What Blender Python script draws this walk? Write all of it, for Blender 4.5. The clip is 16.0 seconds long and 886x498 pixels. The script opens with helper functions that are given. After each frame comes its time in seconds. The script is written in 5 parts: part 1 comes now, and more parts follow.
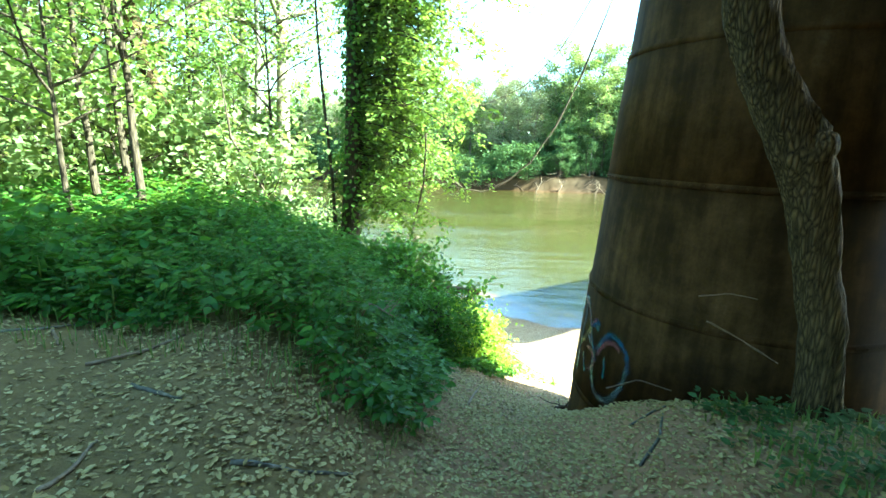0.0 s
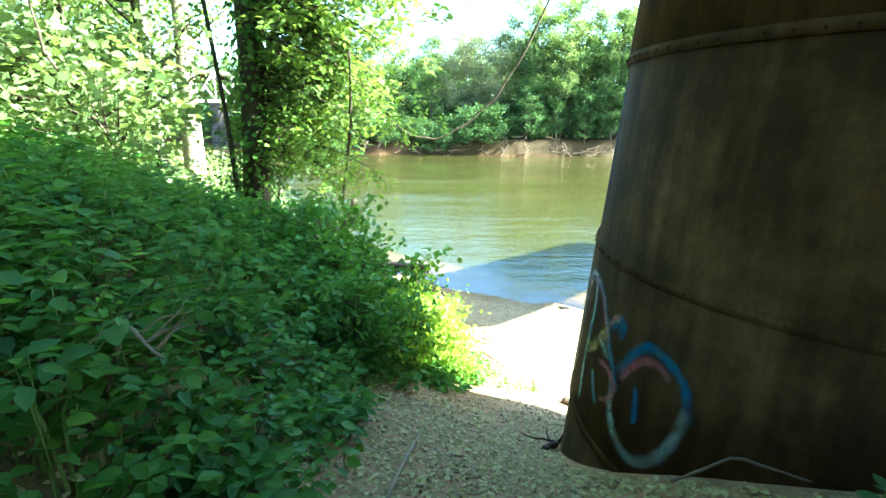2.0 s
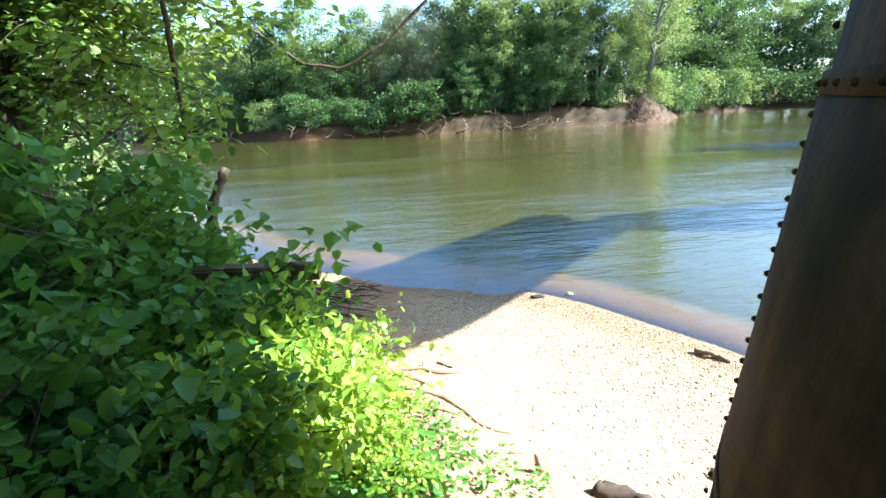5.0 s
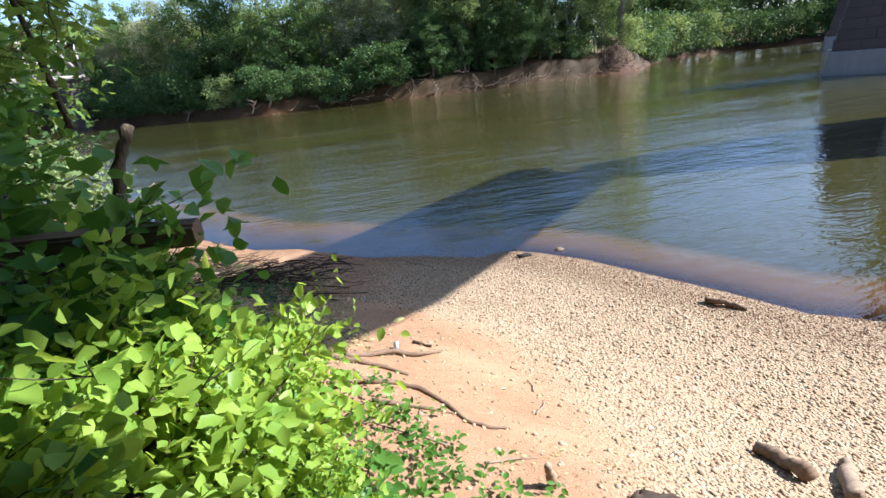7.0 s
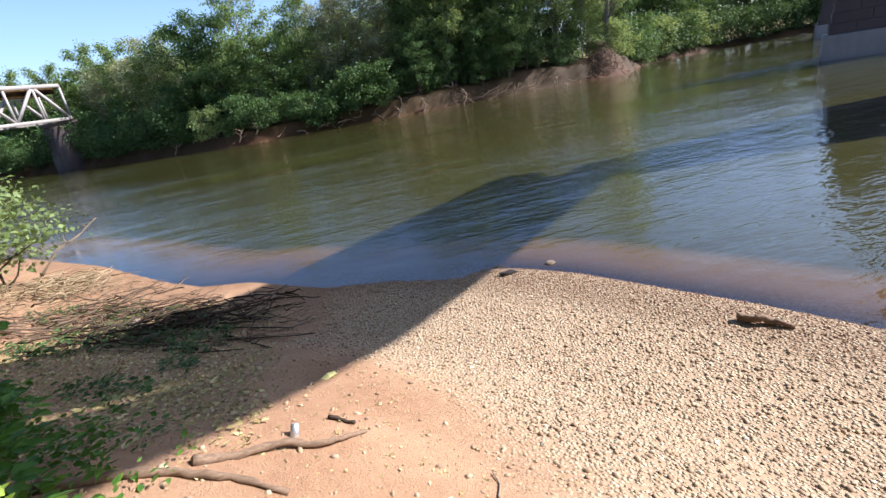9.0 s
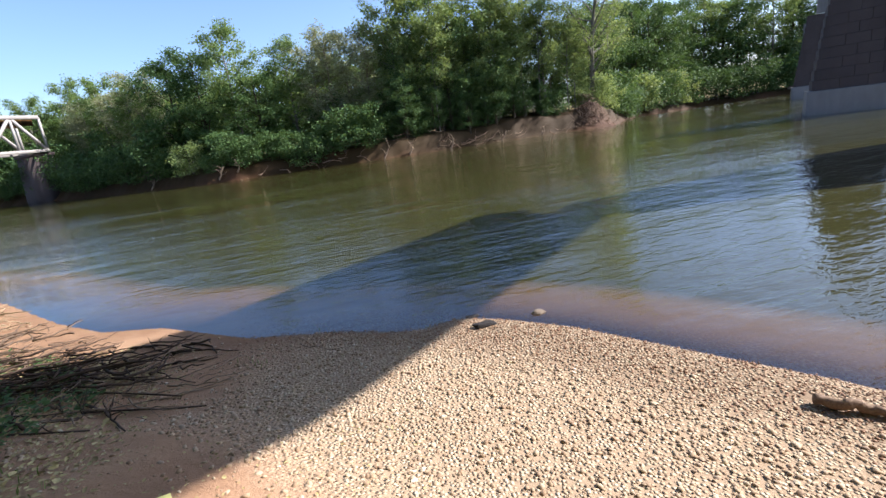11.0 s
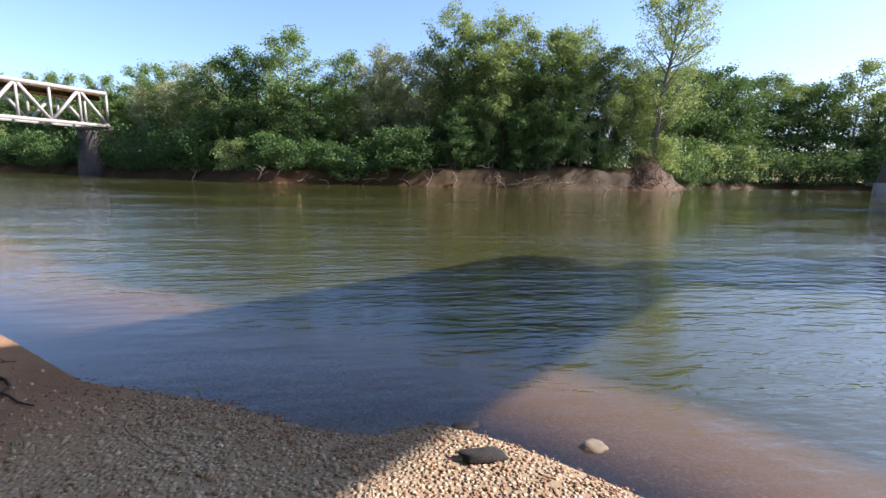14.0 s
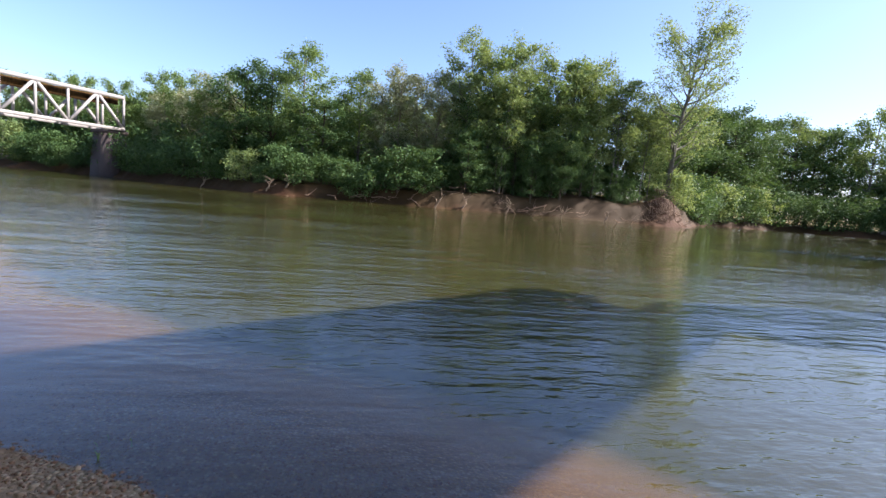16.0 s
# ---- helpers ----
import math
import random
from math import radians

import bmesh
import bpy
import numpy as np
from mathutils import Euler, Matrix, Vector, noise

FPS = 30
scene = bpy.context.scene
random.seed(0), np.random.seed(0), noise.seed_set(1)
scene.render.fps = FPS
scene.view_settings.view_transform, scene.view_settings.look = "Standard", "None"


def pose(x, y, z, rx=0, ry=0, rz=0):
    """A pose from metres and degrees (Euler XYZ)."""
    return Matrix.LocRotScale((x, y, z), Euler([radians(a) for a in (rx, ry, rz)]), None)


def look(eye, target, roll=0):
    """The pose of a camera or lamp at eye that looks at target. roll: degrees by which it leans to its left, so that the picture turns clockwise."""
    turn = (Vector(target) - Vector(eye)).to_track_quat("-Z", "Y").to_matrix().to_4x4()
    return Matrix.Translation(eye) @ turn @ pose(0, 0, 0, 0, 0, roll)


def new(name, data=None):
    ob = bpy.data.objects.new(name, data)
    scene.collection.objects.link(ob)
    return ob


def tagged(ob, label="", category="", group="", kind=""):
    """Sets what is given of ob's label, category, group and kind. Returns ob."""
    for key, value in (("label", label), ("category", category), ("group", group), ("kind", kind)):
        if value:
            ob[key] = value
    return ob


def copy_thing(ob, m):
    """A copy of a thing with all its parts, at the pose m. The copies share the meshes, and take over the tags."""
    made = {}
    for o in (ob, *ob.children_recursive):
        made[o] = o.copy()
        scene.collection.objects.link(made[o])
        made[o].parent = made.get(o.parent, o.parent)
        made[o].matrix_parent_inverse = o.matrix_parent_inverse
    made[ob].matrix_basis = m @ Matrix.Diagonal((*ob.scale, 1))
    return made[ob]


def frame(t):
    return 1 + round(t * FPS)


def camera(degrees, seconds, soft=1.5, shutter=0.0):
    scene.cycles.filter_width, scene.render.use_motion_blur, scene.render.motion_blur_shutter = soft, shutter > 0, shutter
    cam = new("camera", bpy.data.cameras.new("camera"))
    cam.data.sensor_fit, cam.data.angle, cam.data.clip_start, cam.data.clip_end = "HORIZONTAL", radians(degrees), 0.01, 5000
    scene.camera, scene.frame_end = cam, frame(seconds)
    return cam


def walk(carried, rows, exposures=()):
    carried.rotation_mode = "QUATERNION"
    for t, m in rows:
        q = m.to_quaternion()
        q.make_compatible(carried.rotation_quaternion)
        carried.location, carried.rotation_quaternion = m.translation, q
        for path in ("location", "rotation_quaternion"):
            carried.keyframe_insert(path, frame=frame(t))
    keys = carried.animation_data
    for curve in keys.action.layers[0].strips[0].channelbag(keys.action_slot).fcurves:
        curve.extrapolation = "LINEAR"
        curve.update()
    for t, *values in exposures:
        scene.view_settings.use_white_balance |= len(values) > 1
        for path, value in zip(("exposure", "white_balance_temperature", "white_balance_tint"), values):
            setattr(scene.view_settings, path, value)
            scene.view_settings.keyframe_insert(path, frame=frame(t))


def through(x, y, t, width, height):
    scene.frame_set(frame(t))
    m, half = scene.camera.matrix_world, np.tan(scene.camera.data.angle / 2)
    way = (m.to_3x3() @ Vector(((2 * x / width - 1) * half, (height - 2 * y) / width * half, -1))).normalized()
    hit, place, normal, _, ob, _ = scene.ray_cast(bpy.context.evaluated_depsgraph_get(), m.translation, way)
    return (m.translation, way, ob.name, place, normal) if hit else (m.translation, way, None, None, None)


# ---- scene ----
cam = camera(87.3, 16.0)
PATH = [
    (0, (-1.237, 2.45, 5.429), (-1.291, 4.399, 4.983), 1.9),
    (0.5, (-1.161, 3.062, 5.342), (-1.194, 5.002, 4.857), 1.6),
    (1, (-1.075, 3.609, 5.207), (-1.053, 5.545, 4.706), 1.5),
    (1.5, (-0.974, 4.222, 4.987), (-0.877, 6.152, 4.471), 1.1),
    (2, (-0.86, 4.736, 4.783), (-0.775, 6.653, 4.219), 0.8),
    (2.5, (-0.743, 5.225, 4.636), (-0.657, 7.145, 4.083), 0.3),
    (3, (-0.613, 5.708, 4.464), (-0.515, 7.627, 3.911), -0.5),
    (3.5, (-0.558, 6.152, 4.303), (-0.472, 8.06, 3.709), -1.1),
    (4, (-0.475, 6.593, 4.17), (-0.361, 8.495, 3.565), -0.4),
    (4.5, (-0.462, 7.076, 3.984), (-0.258, 8.967, 3.365), -0.8),
    (5, (-0.456, 7.47, 3.892), (-0.149, 9.346, 3.271), -2.1),
    (5.2, (-0.45, 7.637, 3.893), (-0.107, 9.504, 3.262), -2.3),
    (7.5, (0.022, 8.538, 3.261), (0.422, 10.342, 2.494), -7.8),
    (8, (0.278, 8.821, 3.137), (0.723, 10.614, 2.37), -9.6),
    (8.5, (0.483, 9.12, 3.016), (0.874, 10.938, 2.281), -10.0),
    (9, (0.632, 9.49, 2.893), (0.994, 11.337, 2.214), -10.0),
    (11.5, (1.337, 11.218, 2.177), (1.832, 13.1, 1.717), -6.6),
    (12, (1.448, 11.639, 2.113), (1.96, 13.528, 1.7), -5.3),
    (12.5, (1.617, 12.064, 1.995), (2.13, 13.962, 1.629), -5.0),
    (13, (1.733, 12.459, 1.898), (2.253, 14.358, 1.549), -2.4),
    (13.5, (1.897, 12.83, 1.781), (2.342, 14.755, 1.467), 0.1),
    (14, (2.072, 13.229, 1.64), (2.409, 15.172, 1.304), 1.5),
    (14.5, (2.343, 13.55, 1.567), (2.633, 15.501, 1.237), 1.3),
    (15, (2.368, 13.677, 1.562), (2.613, 15.636, 1.246), 2.0),
    (15.5, (2.31, 13.848, 1.559), (2.647, 15.796, 1.257), 3.8),
    (16, (2.241, 14.085, 1.561), (2.55, 16.046, 1.32), 4.9),
]
EXPOSURES = [(0, 3.95, 5600, -21), (3.5, 3.6, 5550, -12), (5.2, 2.58, 5450, 2), (7.3, 1.53, 5600, 14), (9.2, 1.40, 5750, 17), (12.0, 1.50, 5850, 16), (16.0, 1.60, 5950, 19)]
walk(cam, [(t, look(eye, target, roll)) for t, eye, target, roll in PATH], EXPOSURES)

# ---- daylight ----
SUN = Vector((1.234, -0.163, 1.0)).normalized()
world = bpy.data.worlds.new("world")
scene.world = world
world.use_nodes = True
sky = world.node_tree.nodes.new("ShaderNodeTexSky")
sky.sky_type, sky.sun_disc = "NISHITA", False
sky.sun_elevation, sky.sun_rotation = math.asin(SUN.z), math.atan2(SUN.x, SUN.y)
sky.air_density, sky.dust_density, sky.ozone_density = 1.0, 1.2, 2.8
world.node_tree.links.new(sky.outputs[0], world.node_tree.nodes["Background"].inputs[0])
world.node_tree.nodes["Background"].inputs[1].default_value = 0.088
sun = new("sun", bpy.data.lights.new("sun", "SUN"))
sun.data.energy, sun.data.angle, sun.data.color = 4.9, radians(0.53), (1.0, 0.93, 0.82)
sun.matrix_world = look(SUN * 60, (0, 0, 0))


# ---- materials ----
class Nodes:
    """Short hands for a material's node tree."""

    def __init__(self, name):
        self.mat = bpy.data.materials.new(name)
        self.mat.use_nodes = True
        self.tree = self.mat.node_tree
        self.bsdf = self.tree.nodes["Principled BSDF"]
        self.out = self.tree.nodes["Material Output"]

    def add(self, kind, **inputs):
        n = self.tree.nodes.new(kind)
        for key, v in inputs.items():
            k = int(key[1:]) if key[0] == "i" and key[1:].isdigit() else key.replace("_", " ")
            self.put(n.inputs[k], v)
        return n

    def put(self, socket, v):
        if isinstance(v, bpy.types.NodeSocket):
            self.tree.links.new(v, socket)
        else:
            socket.default_value = v

    def place(self, scale=(1, 1, 1)):
        g = self.add("ShaderNodeNewGeometry")
        m = self.add("ShaderNodeMapping", Vector=g.outputs["Position"], Scale=scale)
        return m.outputs[0]

    def local(self, scale=(1, 1, 1)):
        g = self.add("ShaderNodeTexCoord")
        m = self.add("ShaderNodeMapping", Vector=g.outputs["Object"], Scale=scale)
        return m.outputs[0]

    def noise(self, vector, scale, detail=5.0, rough=0.6):
        return self.add("ShaderNodeTexNoise", Vector=vector, Scale=scale, Detail=detail, Roughness=rough).outputs["Fac"]

    def ramp(self, fac, *stops):
        r = self.add("ShaderNodeValToRGB", Fac=fac)
        e = r.color_ramp.elements
        while len(e) < len(stops):
            e.new(0.5)
        for el, (pos, col) in zip(e, stops):
            el.position = pos
            el.color = (*col, 1) if len(col) == 3 else col
        return r.outputs[0]

    def mix(self, fac, a, b, blend="MIX"):
        m = self.tree.nodes.new("ShaderNodeMix")
        m.data_type, m.blend_type = "RGBA", blend
        self.put(m.inputs[0], fac), self.put(m.inputs[6], a), self.put(m.inputs[7], b)
        return m.outputs[2]

    def bump(self, heightmap, strength, distance):
        return self.add("ShaderNodeBump", Height=heightmap, Strength=strength, Distance=distance).outputs[0]

    def scaled(self, v, k):
        m = self.add("ShaderNodeMath", i0=v, i1=k)
        m.operation = "MULTIPLY"
        return m.outputs[0]

    def set(self, **inputs):
        for key, v in inputs.items():
            self.put(self.bsdf.inputs[key.replace("_", " ")], v)
        return self.mat


def c4(r, g, b):
    return (r, g, b, 1)


def leaf_material(name, dark, mid, light, through=0.35, rough=0.45):
    n = Nodes(name)
    rand = n.add("ShaderNodeNewGeometry").outputs["Random Per Island"]
    patch = n.noise(n.place(), 0.9, 3)
    col = n.ramp(rand, (0.0, dark), (0.5, mid), (1.0, light))
    col = n.mix(n.ramp(patch, (0.35, (0, 0, 0)), (0.7, (0.45, 0.45, 0.45))), col, c4(*light))
    n.set(Base_Color=col, Roughness=rough, Specular_IOR_Level=0.2)
    tr = n.add("ShaderNodeBsdfTranslucent", Color=n.mix(0.5, col, c4(light[0] * 1.7, light[1] * 1.45, light[2] * 0.6)))
    mx = n.add("ShaderNodeMixShader", i0=through, i1=n.bsdf.outputs[0], i2=tr.outputs[0])
    n.tree.links.new(mx.outputs[0], n.out.inputs[0])
    return n.mat


def bark_material(name, dark, light, stretch=0.18, scale=26, depth=0.02):
    n = Nodes(name)
    p = n.local((1, 1, stretch))
    furrow = n.add("ShaderNodeTexVoronoi", Vector=p, Scale=scale)
    furrow.feature = "DISTANCE_TO_EDGE"
    fine = n.noise(p, scale * 2.2, 6)
    h = n.mix(0.35, furrow.outputs["Distance"], fine)
    col = n.ramp(h, (0.12, dark), (0.62, light))
    col = n.mix(n.ramp(n.noise(n.local(), 1.7, 4), (0.4, (0, 0, 0)), (0.75, (0.4, 0.4, 0.4))), col, c4(dark[0], dark[1] * 1.25, dark[2] * 0.8))
    return n.set(Base_Color=col, Roughness=0.9, Specular_IOR_Level=0.12, Normal=n.bump(h, 0.9, depth))


def wood_material(name, dark, light):
    n = Nodes(name)
    p = n.local((1, 1, 1))
    grain = n.noise(n.local((3, 30, 30)), 2.0, 6)
    col = n.mix(n.noise(p, 5.0, 4), n.ramp(grain, (0.3, dark), (0.7, light)), c4(*dark))
    return n.set(Base_Color=col, Roughness=0.85, Specular_IOR_Level=0.2, Normal=n.bump(grain, 0.5, 0.006))


def ground_material():
    """Red-brown sandy mud, pale gravelly sand, humus under the plants; the mix is painted as a soil attribute, whose
    third channel holds near damp and far-bank shade.
    """
    n = Nodes("bank_soil")
    p = n.place()
    soil = n.add("ShaderNodeAttribute")
    soil.attribute_name = "soil"
    s = n.add("ShaderNodeSeparateColor", Color=soil.outputs["Color"])
    fine, mid, big = n.noise(p, 70, 5, 0.7), n.noise(p, 11, 6, 0.7), n.noise(p, 1.4, 4)
    grit = n.add("ShaderNodeTexVoronoi", Vector=p, Scale=55.0)
    mud = n.mix(mid, c4(0.22, 0.118, 0.064), c4(0.37, 0.225, 0.13))
    mud = n.mix(n.ramp(big, (0.4, (0, 0, 0)), (0.7, (0.6, 0.6, 0.6))), mud, c4(0.42, 0.27, 0.16))
    stones = n.add("ShaderNodeTexVoronoi", Vector=p, Scale=34.0)
    tone = n.add("ShaderNodeSeparateColor", Color=stones.outputs["Color"]).outputs[0]
    sand = n.ramp(tone, (0.0, (0.22, 0.15, 0.09)), (0.4, (0.40, 0.30, 0.19)), (0.75, (0.52, 0.43, 0.29)), (1.0, (0.32, 0.21, 0.125)))
    sand = n.mix(n.ramp(stones.outputs["Distance"], (0.35, (0, 0, 0)), (0.62, (1, 1, 1))), sand, c4(0.30, 0.215, 0.135))
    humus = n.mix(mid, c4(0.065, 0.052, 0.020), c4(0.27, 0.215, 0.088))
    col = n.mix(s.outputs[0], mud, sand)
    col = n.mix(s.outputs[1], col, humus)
    # third channel darkens: damp on the near shore, painted shade on the far bank
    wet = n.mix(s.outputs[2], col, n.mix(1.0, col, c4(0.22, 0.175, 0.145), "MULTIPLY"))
    domes = n.ramp(stones.outputs["Distance"], (0.0, (1, 1, 1)), (0.6, (0, 0, 0)))
    h = n.mix(n.scaled(s.outputs[0], 0.8), n.mix(0.4, mid, fine), domes)
    rough = n.ramp(s.outputs[2], (0.0, (0.95, 0.95, 0.95)), (1.0, (0.72, 0.72, 0.72)))
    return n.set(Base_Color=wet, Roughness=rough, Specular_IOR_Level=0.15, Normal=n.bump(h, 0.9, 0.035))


def water_material():
    """Turbid river: mud seen through the surface, the bed where it is shallow, and the sky mirrored by its gloss."""
    n = Nodes("river_water")
    depth = n.add("ShaderNodeAttribute")
    depth.attribute_name = "depth"
    p = n.place()
    ripples = n.noise(n.place((0.38, 1.0, 1.0)), 6.5, 3, 0.55)
    swell = n.noise(n.place((0.35, 0.8, 1.0)), 0.8, 4, 0.6)
    streak = n.noise(n.place((0.03, 0.12, 1.0)), 1.0, 4)
    calm = n.ramp(streak, (0.38, (0.28, 0.28, 0.28)), (0.62, (1, 1, 1)))
    calm = n.mix(1.0, calm, n.ramp(depth.outputs["Fac"], (0.0, (0.22, 0.22, 0.22)), (0.25, (0.75, 0.75, 0.75)), (0.8, (1, 1, 1))), "MULTIPLY")
    far = n.bump(n.mix(1.0, swell, calm, "MULTIPLY"), 0.22, 0.35)
    far = n.add("ShaderNodeBump", Height=n.mix(1.0, ripples, calm, "MULTIPLY"), Strength=0.36, Distance=0.085, Normal=far).outputs[0]
    chop = n.noise(n.place((0.30, 1.0, 1.0)), 2.3, 5, 0.62)
    far = n.add("ShaderNodeBump", Height=n.mix(1.0, chop, calm, "MULTIPLY"), Strength=0.20, Distance=0.16, Normal=far).outputs[0]
    turbid = n.ramp(depth.outputs["Fac"], (0.0, (0.0, 0.0, 0.0)), (0.10, (0.20, 0.20, 0.20)), (0.32, (0.80, 0.80, 0.80)), (0.8, (1, 1, 1)))
    mud = n.mix(n.noise(n.place((0.05, 0.2, 1)), 1.0, 4), c4(0.027, 0.027, 0.007), c4(0.044, 0.042, 0.012))
    shallow = n.mix(n.ramp(depth.outputs["Fac"], (0.05, (1, 1, 1)), (0.42, (0, 0, 0))), mud, c4(0.25, 0.135, 0.045))
    body = n.add("ShaderNodeBsdfDiffuse", Color=shallow)
    clear = n.add("ShaderNodeBsdfTransparent", Color=c4(0.84, 0.75, 0.54))
    under = n.add("ShaderNodeMixShader", i0=turbid, i1=clear.outputs[0], i2=body.outputs[0])
    gloss = n.add("ShaderNodeBsdfGlossy", Color=c4(1, 1, 1), Roughness=0.02, Normal=far)
    fres = n.add("ShaderNodeFresnel", IOR=1.64, Normal=far)
    mx = n.add("ShaderNodeMixShader", i0=fres.outputs[0], i1=under.outputs[0], i2=gloss.outputs[0])
    n.tree.links.new(mx.outputs[0], n.out.inputs[0])
    return n.mat


def rust_material():
    n = Nodes("rusted_steel")
    p = n.place()
    runs = n.noise(n.place((1, 1, 0.12)), 4.5, 6)
    blot = n.noise(p, 2.2, 6, 0.7)
    fine = n.noise(p, 40, 5)
    col = n.ramp(n.mix(0.5, runs, blot), (0.32, (0.010, 0.006, 0.002)), (0.47, (0.034, 0.019, 0.006)), (0.60, (0.085, 0.046, 0.016)), (0.74, (0.13, 0.085, 0.04)))
    col = n.mix(n.ramp(fine, (0.45, (0, 0, 0)), (0.7, (0.35, 0.35, 0.35))), col, c4(0.034, 0.018, 0.009))
    return n.set(Base_Color=col, Roughness=n.ramp(blot, (0.3, (0.72, 0.72, 0.72)), (0.7, (0.92, 0.92, 0.92))), Metallic=0.0, Specular_IOR_Level=0.05,
                 Normal=n.bump(n.mix(0.5, fine, runs), 0.35, 0.006))


def stone_material(name, a, b, scale=3.0):
    n = Nodes(name)
    rand = n.add("ShaderNodeObjectInfo").outputs["Random"]
    p = n.place()
    col = n.mix(n.noise(p, scale, 6, 0.7), c4(*a), c4(*b))
    col = n.mix(n.ramp(n.noise(n.place((1, 1, 0.2)), 0.8, 5), (0.45, (0, 0, 0)), (0.7, (0.6, 0.6, 0.6))), col, c4(a[0] * 0.5, a[1] * 0.5, a[2] * 0.5))
    col = n.mix(n.scaled(rand, 0.3), col, c4(*b))
    return n.set(Base_Color=col, Roughness=0.9, Normal=n.bump(n.noise(p, scale * 6, 5), 0.6, 0.02))


def pebble_material(name, *tones):
    n = Nodes(name)
    rand = n.add("ShaderNodeNewGeometry").outputs["Random Per Island"]
    stops = [(i / max(1, len(tones) - 1), t) for i, t in enumerate(tones)]
    col = n.mix(n.noise(n.place(), 90, 3), n.ramp(rand, *stops), c4(*tones[0]))
    return n.set(Base_Color=col, Roughness=0.8)


def plain(name, rgb, rough=0.7, metal=0.0, vary=0.25, scale=12.0):
    n = Nodes(name)
    f = n.noise(n.local(), scale, 5)
    col = n.mix(f, c4(*(v * (1 - vary) for v in rgb)), c4(*(min(1, v * (1 + vary)) for v in rgb)))
    return n.set(Base_Color=col, Roughness=rough, Metallic=metal, Normal=n.bump(f, 0.2, 0.004))


def spray_material(name, rgb):
    """Thin spray paint: its cover fades to the edges of a stroke and breaks up over the rust."""
    n = Nodes(name)
    body = n.add("ShaderNodeAttribute")
    body.attribute_name = "cover"
    f = n.noise(n.place(), 30, 6, 0.75)
    g = n.noise(n.place(), 7, 3)
    worn = n.ramp(n.mix(0.5, f, g), (0.36, (0.0, 0.0, 0.0)), (0.58, (0.75, 0.75, 0.75)))
    n.set(Base_Color=c4(*rgb), Roughness=0.6, Alpha=n.mix(1.0, worn, body.outputs["Fac"], "MULTIPLY"))
    return n.mat


SOIL, WATER, RUST = ground_material(), water_material(), rust_material()
BARK = bark_material("furrowed_bark", (0.010, 0.007, 0.004), (0.25, 0.175, 0.075), 0.13, 38, 0.06)
BARK_DARK = bark_material("dark_bark", (0.035, 0.028, 0.02), (0.14, 0.11, 0.075))
BARK_PALE = bark_material("pale_bark", (0.15, 0.125, 0.09), (0.40, 0.35, 0.27), 0.5, 9, 0.01)
BARK_GREY = bark_material("grey_bark", (0.10, 0.09, 0.075), (0.32, 0.29, 0.25), 0.3, 14, 0.01)
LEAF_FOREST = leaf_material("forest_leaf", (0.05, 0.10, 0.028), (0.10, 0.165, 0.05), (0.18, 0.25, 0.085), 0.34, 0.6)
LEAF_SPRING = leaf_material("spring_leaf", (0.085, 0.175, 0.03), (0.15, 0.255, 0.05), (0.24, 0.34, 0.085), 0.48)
LEAF_MID = leaf_material("midgreen_leaf", (0.085, 0.14, 0.045), (0.14, 0.205, 0.07), (0.22, 0.285, 0.115), 0.40, 0.6)
# sunlit version of the bank bush leaf, sunlight put into the colour
LEAF_SUNLIT = leaf_material("sunlit_bank_leaf", (0.12, 0.24, 0.03), (0.22, 0.35, 0.05), (0.33, 0.45, 0.08), 0.5, 0.4)
LEAF_DARK = leaf_material("deep_leaf", (0.025, 0.06, 0.02), (0.05, 0.10, 0.032), (0.095, 0.16, 0.052), 0.28, 0.6)
LEAF_SAGE = leaf_material("sage_leaf", (0.13, 0.16, 0.085), (0.20, 0.23, 0.125), (0.30, 0.32, 0.19))
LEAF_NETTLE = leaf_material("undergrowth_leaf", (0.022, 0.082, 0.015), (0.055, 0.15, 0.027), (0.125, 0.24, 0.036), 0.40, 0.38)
LEAF_IVY = leaf_material("ivy_leaf", (0.035, 0.10, 0.02), (0.07, 0.16, 0.03), (0.13, 0.22, 0.045), 0.35, 0.4)
BLADE = leaf_material("grass_blade", (0.05, 0.11, 0.025), (0.10, 0.18, 0.04), (0.20, 0.26, 0.08))
STRAW = pebble_material("dead_stalk", (0.26, 0.19, 0.10), (0.38, 0.29, 0.17), (0.20, 0.14, 0.08))
ROOT = wood_material("weathered_root", (0.11, 0.07, 0.045), (0.34, 0.24, 0.155))
LITTER = pebble_material("dry_leaf", (0.26, 0.19, 0.07), (0.52, 0.44, 0.19), (0.66, 0.58, 0.29), (0.42, 0.35, 0.13), (0.13, 0.09, 0.035), (0.58, 0.51, 0.24))
PEBBLE = pebble_material("river_pebble", (0.24, 0.155, 0.085), (0.42, 0.315, 0.185), (0.53, 0.435, 0.285), (0.34, 0.225, 0.125), (0.19, 0.125, 0.075), (0.47, 0.38, 0.26))
PEBBLE_WET = pebble_material("wet_pebble", (0.14, 0.066, 0.030), (0.25, 0.13, 0.062), (0.32, 0.195, 0.105), (0.18, 0.088, 0.042))
STONE = stone_material("pier_stone", (0.035, 0.026, 0.024), (0.075, 0.055, 0.05), 1.2)
CONCRETE = stone_material("weathered_concrete", (0.13, 0.12, 0.11), (0.22, 0.21, 0.20), 1.0)
DRIFT = wood_material("driftwood", (0.17, 0.12, 0.08), (0.42, 0.33, 0.23))
DRIFT_DARK = wood_material("wet_wood", (0.035, 0.024, 0.018), (0.12, 0.08, 0.055))
